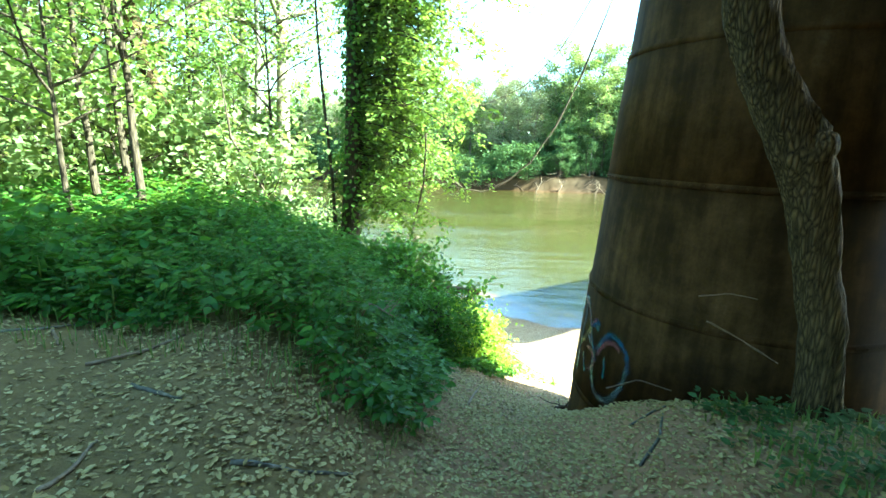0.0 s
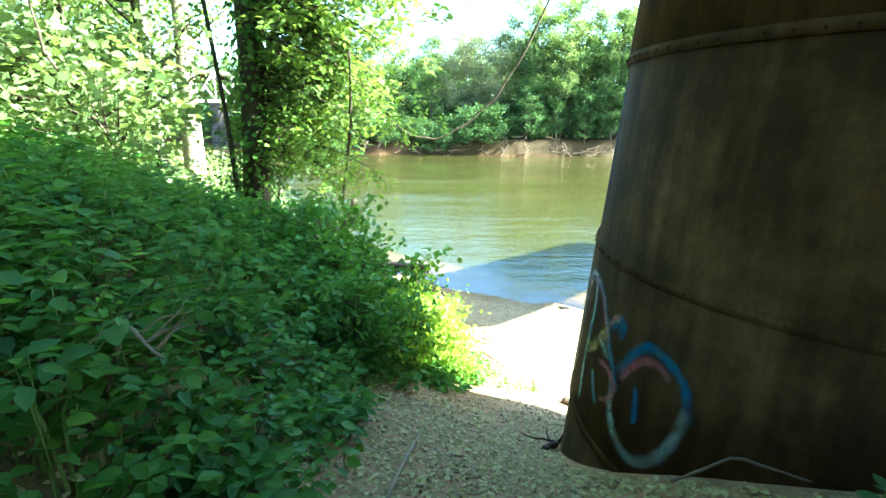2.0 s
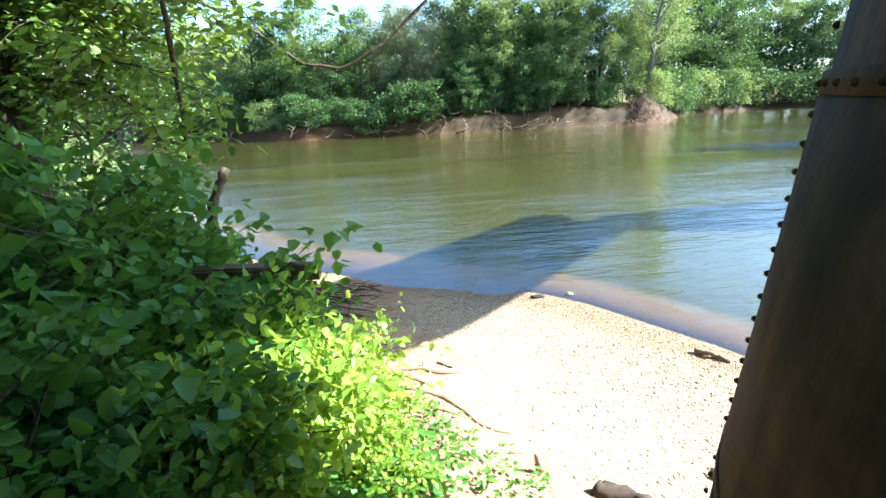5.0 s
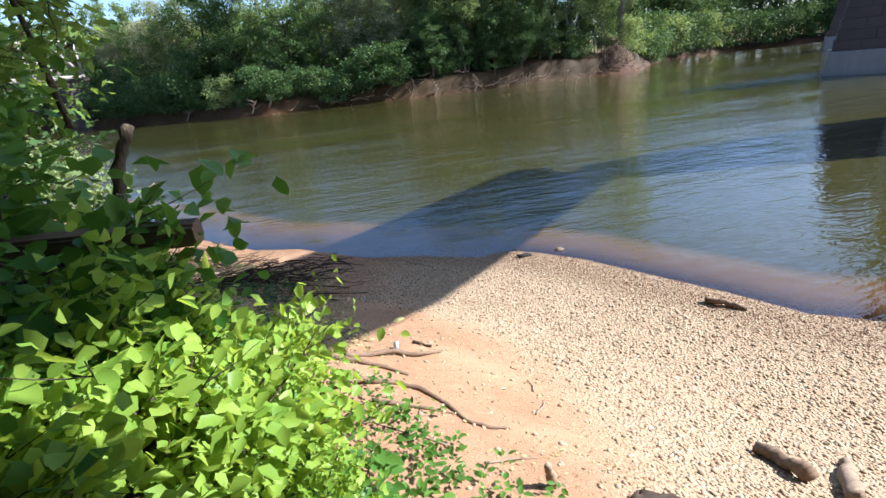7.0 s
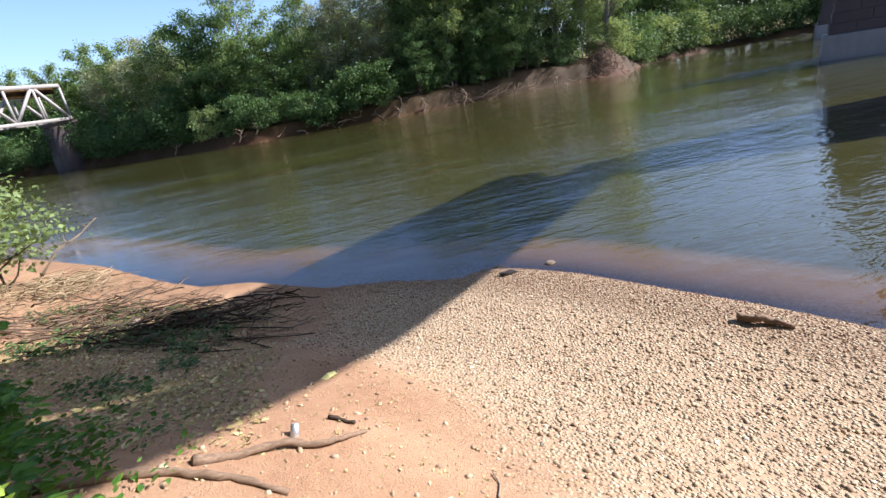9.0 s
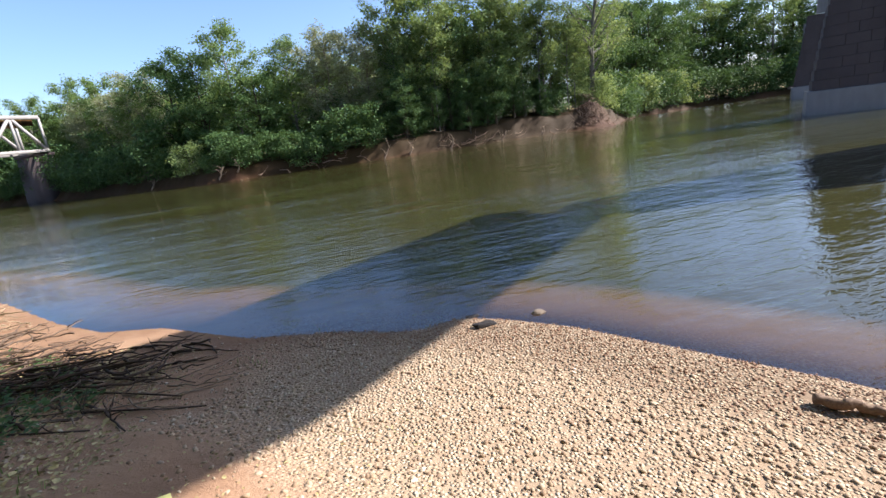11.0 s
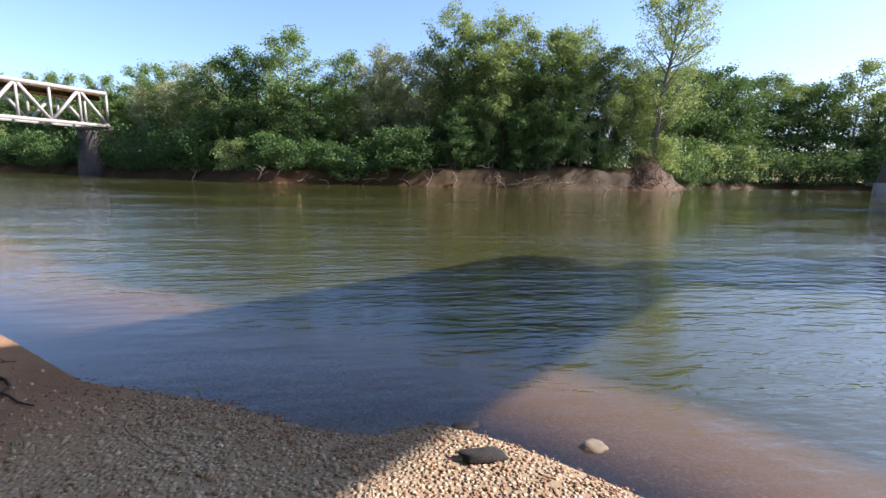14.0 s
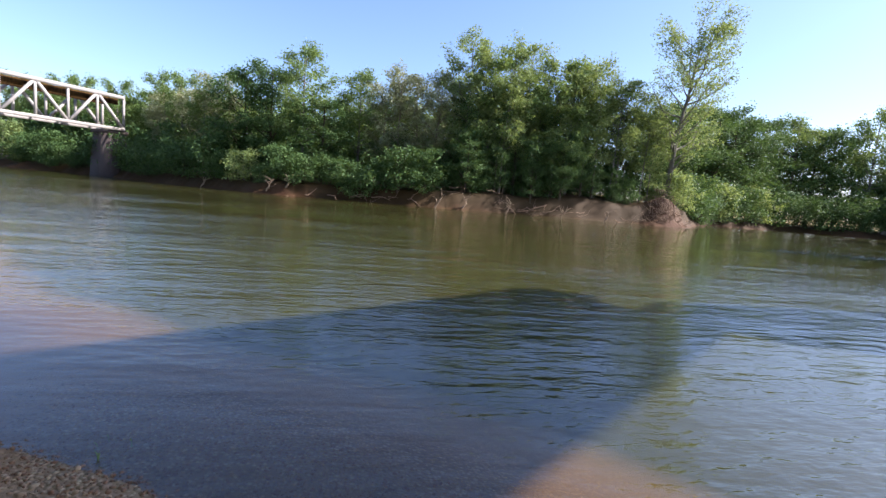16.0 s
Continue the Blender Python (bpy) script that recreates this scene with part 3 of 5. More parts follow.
def beam(name, start, end, wide, z0, z1, material, parent, label=""):
    """A long member between two (along, across) points of the bridge."""
    a, b = np.array(start), np.array(end)
    d = (b - a) / np.linalg.norm(b - a)
    side = np.array([-d[1], d[0]]) * wide / 2
    v = [(*plan(*p), z) for z in (z0, z1) for p in (a - side, b - side, b + side, a + side)]
    return build(name, v, np.array([(3, 2, 1, 0), (4, 5, 6, 7), (0, 1, 5, 4), (1, 2, 6, 5), (2, 3, 7, 6), (3, 0, 4, 7)]), material, parent, False, label)


# the old deck ends on the first river pier; the piers beyond stand bare
deck = thing("bridge_deck", (0, 0, 0), "old rusted steel girder bridge deck ending over the river", "bridge")
for a, b in (((-30, 1.90), (14.4, 1.90)), ((-30, 4.85), (14.4, 4.85)), ((14.44, 1.90), (28.2, 1.72)), ((14.44, 4.80), (26.6, 3.75))):
    beam("girder", a, b, 0.32, 9.6, 10.6, RUST, deck)
beam("slab", (-30, 3.37), (14.4, 3.37), 2.58, 10.38, 10.58, CONCRETE, deck)
beam("slab", (14.44, 3.33), (26.9, 2.74), 2.0, 10.38, 10.58, CONCRETE, deck)


def pier(b, depth=3.2, n0=0.0, n1=6.0, foot=1.45, top=9.6, block=2.3):
    t = thing("stone_pier", (0, 0, 0), "tall dark stone bridge pier on a pale concrete footing", "bridge pier", "stone piers")
    box("footing", b - 0.45, b + depth + 0.45, n0, n1, -3.2, foot, CONCRETE, t, (0.12, 0.12), "pale concrete footing", 0.06)
    z, i = foot, 0
    wide = n1 - n0 - 0.7
    while z < top - 0.1:
        k = (z - foot) * 0.13
        up = min(z + 0.62, top)
        for j in range(4):
            lo = n0 + 0.35 + k + (wide - 2 * k) * max(0, (j - 0.5 * (i % 2))) / 4
            hi = n0 + 0.35 + k + (wide - 2 * k) * min(4, (j + 1 - 0.5 * (i % 2)) + (0.5 * (i % 2) if j == 3 else 0)) / 4
            if hi - lo > 0.05:
                box("stone_block", b + k, b + depth - k, lo + 0.005, hi - 0.005, z + 0.006, up, STONE, t, (0.03, 0.0), "", 0.025)
        z, i = up, i + 1
    if block:
        k = (top - foot) * 0.13 + 0.35
        box("bearing_block", b + k + 0.1, b + depth - k - 0.1, n0 + 0.75 + k, n1 - 0.75 - k, top + 0.004, top + block, CONCRETE, t, (0.05, 0.1), "pale weathered bearing block", 0.05)
    return t


pier(25.3, 2.8, -0.2, 4.15, 2.7, 9.596, 0), pier(46.6), pier(83.2), pier(121.0)

# ---- truss bridge upstream ----
truss = thing("truss_bridge", (0, 0, 0), "old pale painted steel truss railway bridge on stone piers", "bridge")
T0, TD = np.array([-30.75, 79.55]), np.array([-0.50, -0.866])
TN = np.array([-TD[1], TD[0]])


def bar(name, a, b, w, h, material=None):
    """A steel member from a to b, given as (metres along, metres across, height)."""
    p, q = (np.array([*(T0 + TD * s[0] + TN * s[1]), s[2]]) for s in (a, b))
    d = (q - p) / np.linalg.norm(q - p)
    side = np.array([*TN, 0.0])
    up = np.cross(side, d)
    v = [e + side * i * w / 2 + up * j * h / 2 for e in (p, q) for i, j in ((-1, -1), (1, -1), (1, 1), (-1, 1))]
    build(name, v, np.array([(0, 1, 2, 3), (7, 6, 5, 4), (0, 4, 5, 1), (1, 5, 6, 2), (2, 6, 7, 3), (3, 7, 4, 0)]), material or TRUSS_PAINT, truss)


LOW, HIGH, PANEL, PANELS = 5.9, 9.75, 3.1, 14
for n in (-2.0, 2.0):
    bar("bottom_chord", (-0.1, n, LOW), (PANEL * PANELS + 0.1, n, LOW), 0.3, 0.36)
    bar("top_chord", (0.0, n, HIGH), (PANEL * PANELS, n, HIGH), 0.34, 0.4)
    for i in range(PANELS + 1):
        bar("vertical", (i * PANEL, n, LOW), (i * PANEL, n, HIGH), 0.2, 0.22)
    for i in range(PANELS):
        a, b = (LOW, HIGH) if i % 2 else (HIGH, LOW)
        bar("diagonal", (i * PANEL, n, b if i % 2 == 0 else b), ((i + 1) * PANEL, n, a), 0.26, 0.28)
for n in (-1.1, 1.1):
    bar("stringer", (0.2, n, HIGH - 0.5), (PANEL * PANELS - 0.2, n, HIGH - 0.5), 0.3, 0.7, RUST)
for i in range(0, PANELS + 1):
    bar("cross_beam", (i * PANEL, -2.0, LOW + 0.1), (i * PANEL + 0.01, 2.0, LOW + 0.1), 0.2, 0.3)
    if i % 2:
        bar("sway_strut", (i * PANEL, -2.0, HIGH), (i * PANEL + 0.01, 2.0, HIGH), 0.18, 0.2)


def truss_pier(s):
    t = thing("truss_pier", (0, 0, 0), "dark weathered stone pier under the truss bridge", "bridge pier", "truss piers")
    for name, z0, z1, w in (("shaft", -2.5, 5.3, 0.0), ("cap", 5.3, 5.7, 0.18)):
        v = []
        for zz in (z0, z1):
            k = (5.7 - zz) * 0.05 * (w == 0) + w
            v += [[*(T0 + TD * (s + i * (0.9 + k)) + TN * j * (1.7 + k)), zz] for i, j in ((-1, -1), (1, -1), (1, 1), (-1, 1))]
        build(name, v, np.array([(3, 2, 1, 0), (4, 5, 6, 7), (0, 1, 5, 4), (1, 2, 6, 5), (2, 3, 7, 6), (3, 0, 4, 7)]), STONE, t)


truss_pier(0.4), truss_pier(PANEL * PANELS - 0.4)

# ---- far bank woods ----
def spread_copies(proto, spots, rng, lo=0.94, hi=1.06, sink=0.15):
    """Copies of a tree at (x, y, scale) spots, turned at random; the prototype takes the first spot."""
    for i, (x, y, s) in enumerate(spots):
        q = s * rng.uniform(lo, hi)
        m = Matrix.Translation(on_ground(x, y, -sink)) @ Matrix.Rotation(rng.uniform(0, 6.28), 4, "Z") @ Matrix.Diagonal((q, q, q * rng.uniform(0.92, 1.08), 1))
        if i == 0:
            proto.matrix_basis = m
        else:
            c = copy_thing(proto, Matrix())
            c.matrix_basis = m


rng = np.random.default_rng(11)
KINDS = [
    ("tree", tree_meshes(1, 13, 0.20, 0.16, 3.7, 11000, 0.21, 24, clump=0.34, lite=True), BARK_GREY, LEAF_FOREST, "full green broadleaf tree on the far river bank"),
    ("tree", tree_meshes(2, 12, 0.22, 0.08, 4.2, 12000, 0.21, 26, clump=0.34, lite=True), BARK_DARK, LEAF_DARK, "dense dark green broadleaf tree on the far bank"),
    ("tree", tree_meshes(3, 12, 0.16, 0.22, 2.9, 6000, 0.19, 24, clump=0.34), BARK_PALE, LEAF_SAGE, "pale greyish tree with thin young leaves"),
    ("tree", tree_meshes(4, 17, 0.20, 0.27, 3.4, 8500, 0.22, 24, clump=0.36), BARK_GREY, LEAF_MID, "tall slender tree with light green spring leaves"),
    ("tree", tree_meshes(5, 20, 0.36, 0.22, 6.6, 17000, 0.21, 36, clump=0.34, narrow=1.6, lean=(3.6, 0)), BARK_GREY, LEAF_MID, "tall thinly leaved pale sycamore at the point"),
    ("bush", tree_meshes(6, 4.6, 0.07, 0.05, 2.4, 2600, 0.24, 16, clump=0.36, lite=True), BARK_GREY, LEAF_MID, "rounded light green bush at the water's edge"),
    ("bush", tree_meshes(7, 4.0, 0.07, 0.05, 2.2, 2600, 0.24, 16, clump=0.36, lite=True), BARK_DARK, LEAF_DARK, "rounded green bush on top of the bank"),
    ("tree", tree_meshes(8, 13, 0.20, 0.10, 4.0, 4200, 0.40, 20, clump=0.55, lite=True), BARK_GREY, LEAF_FOREST, "broadleaf tree deep in the far woods"),
    ("tree", tree_meshes(9, 14, 0.11, 0.34, 2.3, 4600, 0.22, 20, clump=0.36), BARK_GREY, LEAF_MID, "slim grey tree at the edge of the far woods"),
]
PROTOS = [tree_from(*k, group="far bank trees") for k in KINDS]


def far_point(s, inland):
    """A point at s (the far shoreline's x) and so many metres inland."""
    xs = [p[0] for p in FAR_SHORE]
    y0 = np.interp(s, xs, [p[1] for p in FAR_SHORE])
    return s, float(y0 + inland)


spots = [[] for _ in KINDS]
for x, h in ((-58, 14.5), (-52, 13), (-46, 14.5), (-40, 12.5), (-35, 12.5), (-30.5, 13.5), (-25.5, 12.0), (-27, 11)):
    spots[0 if h > 12.2 else 2].append((*far_point(x, rng.uniform(8, 14)), h / 14.0))
for x, h, k in ((-22.5, 11.0, 0), (-19.5, 11.6, 2), (-16.5, 12.4, 2), (-12.6, 13.0, 1), (-9.4, 12.2, 1), (-5.6, 13.2, 0), (-3.4, 10.8, 1), (0.2, 12.2, 0), (2.6, 12.6, 2), (4.6, 13.2, 2), (6.6, 13.4, 2), (8.6, 14.0, 2), (10.2, 12.6, 2), (-17.5, 9.5, 0)):
    spots[k].append((*far_point(x, rng.uniform(4, 8)), h / 12.9))
for x, h, k in ((11.5, 18.6, 3), (14, 17.4, 0), (16.2, 18.6, 3), (18.6, 17.8, 3), (21.5, 16.8, 0), (24, 18.6, 3), (26.5, 18.6, 3), (29.2, 17.6, 3), (13, 14, 1), (18, 14, 1), (23, 13.5, 0), (27.5, 13.5, 1)):
    spots[k].append((*far_point(x, rng.uniform(2.5, 6)), h / (20.2 if k == 3 else 14.8)))
spots[4].append((*far_point(36.0, 2.6), 0.97))
for x in np.arange(11.5, 28.5, 1.8):
    spots[1].append((*far_point(x + rng.uniform(-0.6, 0.6), rng.uniform(1.0, 2.6)), rng.uniform(0.30, 0.62)))
for x in (12.4, 15.2, 17.4, 19.8, 20.9, 22.6, 24.9, 26.0, 28.1, 30.4, 32.0, 33.4):
    spots[8].append((*far_point(x, rng.uniform(1.6, 4.0)), rng.uniform(0.75, 1.05)))
for x in np.arange(-62, 27, 2.7):
    spots[7].append((*far_point(x + rng.uniform(-1, 1), rng.uniform(11, 20)), rng.uniform(0.74, 0.9)))
for x in np.arange(-60, 9, 1.7):
    spots[5 if rng.random() < 0.06 else 6].append((*far_point(x + rng.uniform(-0.8, 0.8), rng.uniform(0.5, 1.6)), rng.uniform(0.45, 1.15)))
for x in np.arange(10, 33, 2.3):
    spots[6].append((*far_point(x + rng.uniform(-0.8, 0.8), rng.uniform(1.6, 4.0)), rng.uniform(0.25, 0.75)))
for x in np.arange(11, 33, 1.9):
    spots[6].append((*far_point(x + rng.uniform(-0.8, 0.8), rng.uniform(4.5, 7.0)), rng.uniform(0.7, 1.2)))
for x in np.arange(-64, 28, 2.6):
    spots[6].append((*far_point(x + rng.uniform(-0.8, 0.8), rng.uniform(6, 12)), rng.uniform(1.0, 1.5)))
for x in np.arange(-66, 27, 3.4):
    spots[6].append((*far_point(x + rng.uniform(-0.8, 0.8), rng.uniform(15, 19)), rng.uniform(1.2, 1.6)))
for x in np.arange(-66, 26, 4.0):
    spots[7].append((*far_point(x + rng.uniform(-1, 1), rng.uniform(20, 28)), rng.uniform(0.7, 0.9)))
for x, s in ((36.0, 1.0), (37.2, 0.85), (34.6, 0.6)):
    spots[5].append((x, 64.2, s))
# the woods round the bend: tall trees, then bushes down to the water
for x in np.arange(43, 132, 4.6):
    spots[int(rng.random() < 0.7)].append((*far_point(x + rng.uniform(-1.2, 1.2), rng.uniform(5, 9)), rng.uniform(1.38, 1.68) * (0.8 if x < 50 else 1.0)))
for x in np.arange(45, 130, 6.0):
    spots[7].append((*far_point(x + rng.uniform(-2, 2), rng.uniform(13, 20)), rng.uniform(1.1, 1.3)))
for x in np.arange(42, 130, 2.6):
    spots[5 if rng.random() < 0.1 else 6].append((*far_point(x + rng.uniform(-0.8, 0.8), rng.uniform(0.3, 2.0)), rng.uniform(0.9, 1.7)))
for k, (proto, sp) in enumerate(zip(PROTOS, spots)):
    spread_copies(proto, sp, rng, sink=0.55 if k in (5, 6) else 0.15)

# ---- trees of the near bank ----
near = [
    tree_from("tree", tree_meshes(21, 13, 0.17, 0.25, 3.6, 13000, 0.12, 24, clump=0.36), BARK_GREY, LEAF_SPRING, "slender bank tree with bright sunlit spring leaves", group="near bank trees"),
    tree_from("tree", tree_meshes(22, 15, 0.24, 0.30, 4.2, 13000, 0.12, 24, clump=0.36), BARK_GREY, LEAF_SPRING, "grey barked tree with bright green leaves", group="near bank trees"),
    tree_from("tree", tree_meshes(23, 8, 0.06, 0.30, 2.0, 2200, 0.10, 16, clump=0.26), BARK_DARK, LEAF_FOREST, "thin young tree in the bank thicket", group="near bank trees"),
]
NEAR_SPOTS = [
    [(-12.5, 13.0, 1.0), (-15, 18, 1.1), (-19, 23, 1.2), (-23, 17, 1.2), (-27, 26, 1.3), (-18, 10.5, 1.1), (-11, 20.5, 1.1), (-16, 14, 1.1), (-21, 13, 1.2), (-13.5, 23, 1.2), (-30, 20, 1.4), (-24, 30, 1.3)],
    [(-9.6, 20.4, 1.0), (-13.5, 16, 1.0), (-24, 21, 1.2)],
    [(-6.1, 9.4, 1.0), (-7.6, 10.5, 1.1), (-9.2, 9.8, 1.1), (-8.4, 12.6, 1.2), (-10.8, 14, 1.2), (-5.5, 13.2, 0.9), (-11, 10.4, 1.3), (-13, 14, 1.3), (-10, 18, 1.2)],
]
for proto, sp in zip(near, NEAR_SPOTS):
    spread_copies(proto, sp, rng)
# unseen trees added on the land side, behind and beside the path, to block sun and sky
shade = tree_from("tree", tree_meshes(31, 16, 0.26, 0.3, 5.0, 4600, 0.40, 24, clump=0.85, lite=True), BARK, LEAF_FOREST, "large leafy tree added out of view to shade the path", group="near bank trees")
spread_copies(shade, [(6.5, -1.5, 1.0), (9.5, 2.0, 1.0), (2.0, -5.0, 1.1), (-4.5, -5.0, 1.1), (12, -4, 1.1), (-7, -2.5, 0.9), (8.5, -0.5, 0.8), (1.5, -1.2, 0.9), (6.2, 2.2, 0.85), (-3.5, -2.2, 0.9), (5.0, -4.0, 1.0), (-1, -6, 1.0), (4.6, 1.0, 0.6), (-4.6, -0.3, 0.6), (1.2, -0.1, 0.5), (8.6, 2.8, 0.82), (11.5, 0.8, 0.9)], rng)

# ---- graffiti on the near drum ----
def spray(name, pts, width, material, label):
    """One sprayed stroke: two passes that wander apart."""
    r = np.random.default_rng(len(pts) * 17 + int(width * 1000))
    for k in range(2):
        wander = np.cumsum(r.normal(size=(len(pts), 2)), axis=0) * (0.003, 0.006) + r.normal(size=2) * (0.004, 0.008)
        ribbon(name, [(a + d[0], z + d[1]) for (a, z), d in zip(pts, wander)], width * r.uniform(0.7, 1.0), material, label)


PAINT_PALE = spray_material("pale_spray_paint", (0.21, 0.25, 0.20))
PAINT_BLUE = spray_material("blue_spray_paint", (0.012, 0.115, 0.175))
PAINT_PINK = spray_material("pink_spray_paint", (0.30, 0.085, 0.075))
PAINT_CREAM = spray_material("cream_spray_paint", (0.40, 0.28, 0.09))
ARCH = [
    ([(2.86, 2.7), (2.90, 2.9), (2.92, 3.11), (2.918, 3.32), (2.90, 3.54), (2.985, 3.70)], 0.06, PAINT_PALE, "pale spray painted left leg of the arch"),
    ([(2.88, 3.57), (2.93, 3.67), (2.995, 3.71), (3.055, 3.70), (3.10, 3.67)], 0.075, PAINT_BLUE, "blue spray painted top of the arch"),
    ([(2.90, 3.58), (2.96, 3.67), (3.03, 3.68), (3.09, 3.64)], 0.04, PAINT_PINK, "pink spray painted top of the arch"),
    ([(3.02, 3.69), (3.07, 3.59), (3.07, 3.41), (3.05, 3.20), (3.055, 2.98), (3.06, 2.77)], 0.075, PAINT_BLUE, "blue haze of the middle stroke"),
    ([(3.02, 3.69), (3.07, 3.59), (3.07, 3.41), (3.05, 3.20), (3.055, 2.98), (3.06, 2.77)], 0.05, PAINT_PALE, "pale spray painted middle stroke"),
    ([(2.985, 3.70), (3.10, 3.69), (3.175, 3.59), (3.225, 3.47), (3.266, 3.35), (3.32, 3.25), (3.37, 3.13)], 0.075, PAINT_BLUE, "blue spray painted right leg of the arch"),
    ([(3.10, 3.67), (3.17, 3.585), (3.22, 3.465), (3.26, 3.35)], 0.055, PAINT_PINK, "pink spray painted right leg of the arch"),
]
BARS = [
    ([(3.05, 3.17), (3.14, 3.27), (3.20, 3.39), (3.24, 3.48)], 0.09, PAINT_CREAM, "cream spray painted bar"),
    ([(3.24, 3.47), (3.28, 3.54), (3.32, 3.57), (3.335, 3.53), (3.32, 3.47)], 0.11, PAINT_BLUE, "blue spray painted dab"),
    ([(3.235, 3.49), (3.27, 3.56), (3.305, 3.60)], 0.05, PAINT_PINK, "pink spray painted dash"),
    ([(3.16, 3.10), (3.20, 3.0), (3.24, 2.90)], 0.08, PAINT_BLUE, "blue spray painted run"),
    ([(3.19, 3.34), (3.24, 3.31), (3.27, 3.27)], 0.08, PAINT_PALE, "pale spray painted smear"),
    ([(3.20, 3.21), (3.27, 3.23), (3.32, 3.20), (3.355, 3.12)], 0.06, PAINT_PINK, "pink spray painted squiggle"),
    ([(3.257, 2.98), (3.30, 3.0), (3.36, 3.10)], 0.06, PAINT_PINK, "pink spray painted hook"),
]
RING = [
    ([(3.34, 3.23), (3.395, 3.36), (3.445, 3.47), (3.51, 3.52), (3.57, 3.49), (3.625, 3.44), (3.665, 3.36), (3.69, 3.20)], 0.085, PAINT_BLUE, "blue spray painted ring"),
    ([(3.37, 3.20), (3.417, 3.34), (3.465, 3.42), (3.54, 3.45), (3.60, 3.38)], 0.08, PAINT_PINK, "pink inner edge of the ring"),
    ([(3.46, 3.26), (3.47, 3.14), (3.48, 3.03)], 0.05, PAINT_BLUE, "blue spray painted drip inside the ring"),
    ([(3.67, 3.30), (3.655, 3.10), (3.60, 2.92), (3.50, 2.80), (3.40, 2.86), (3.34, 3.02), (3.33, 3.20)], 0.09, PAINT_PALE, "pale lower half of the ring"),
]
for stroke in ARCH + BARS + RING:
    spray("graffiti_stroke", *stroke)

# ---- undergrowth on the left bank ----
def plants(name, seed, count, x0, x1, y0, y1, tall, size, material, label, thin=1.0, per=13):
    """One patch of leafy herbs: stems with leaves in loose tiers, where cover() lets them grow."""
    r = np.random.default_rng(seed)
    x, y = r.uniform(x0, x1, count), r.uniform(y0, y1, count)
    c = cover(x, y)
    keep = r.random(count) < c * thin
    x, y, c = x[keep], y[keep], c[keep]
    z = height(x, y)
    inner = cover(x + 0.5, y - 0.2)
    h = tall * r.uniform(0.45, 1.15, len(x)) * (0.45 + 0.55 * inner) * (0.85 + 0.3 * wobble(x, y, 0.9, 3.0))
    lean = r.normal(size=(len(x), 2)) * 0.22 + np.array([0.10, -0.02])
    n = len(x) * per
    k = np.repeat(np.arange(len(x)), per)
    f = r.uniform(0.3, 1.0, n) ** 0.75
    a = r.uniform(0, 6.28, n)
    stem = np.stack([x[k] + lean[k, 0] * h[k] * f ** 2, y[k] + lean[k, 1] * h[k] * f ** 2, z[k] + h[k] * f], -1)
    out = np.stack([np.cos(a), np.sin(a), r.uniform(-0.35, 0.25, n)], -1)
    pos = stem + out * r.uniform(0.02, 0.10, n)[:, None]
    ln = size * r.uniform(0.55, 1.3, n) * (1.1 - 0.35 * f)
    up = np.stack([r.normal(size=n) * 0.35, r.normal(size=n) * 0.35, np.ones(n)], -1)
    v, faces = leaves(pos, out, up, ln, ln * r.uniform(0.5, 0.72, n), 0.22, True)
    ob = build(name, v, faces, material)
    tagged(ob, label, "undergrowth", "", "stuff")
    s = Soup()
    for i in range(0, len(x), 2):
        b = np.array([x[i], y[i], z[i] - 0.02])
        t = np.array([x[i] + lean[i, 0] * h[i], y[i] + lean[i, 1] * h[i], z[i] + h[i]])
        m = (b + t) / 2 - np.array([lean[i, 0], lean[i, 1], 0]) * h[i] * 0.2
        s.tube([b, m, t], [0.005, 0.004, 0.002], 3, cap=False)
    sv, sf = s.arrays()
    tagged(build(name + "_stems", sv, sf, BLADE), "thin green and brown stems under the bank foliage", "undergrowth", "", "stuff")


plants("undergrowth", 101, 5200, -6.0, 0.2, 4.6, 12.8, 0.56, 0.098, LEAF_NETTLE, "dense leafy green undergrowth over the river bank", 1.0, 14)
plants("low_herbs", 102, 3000, -4.0, 0.3, 4.6, 15.0, 0.30, 0.075, LEAF_NETTLE, "low leafy herbs at the edge of the path", 1.0, 10)
plants("thicket", 103, 3200, -16.0, -4.0, 5.5, 22.0, 0.85, 0.17, LEAF_NETTLE, "leafy green thicket floor under the bank trees", 1.0, 12)


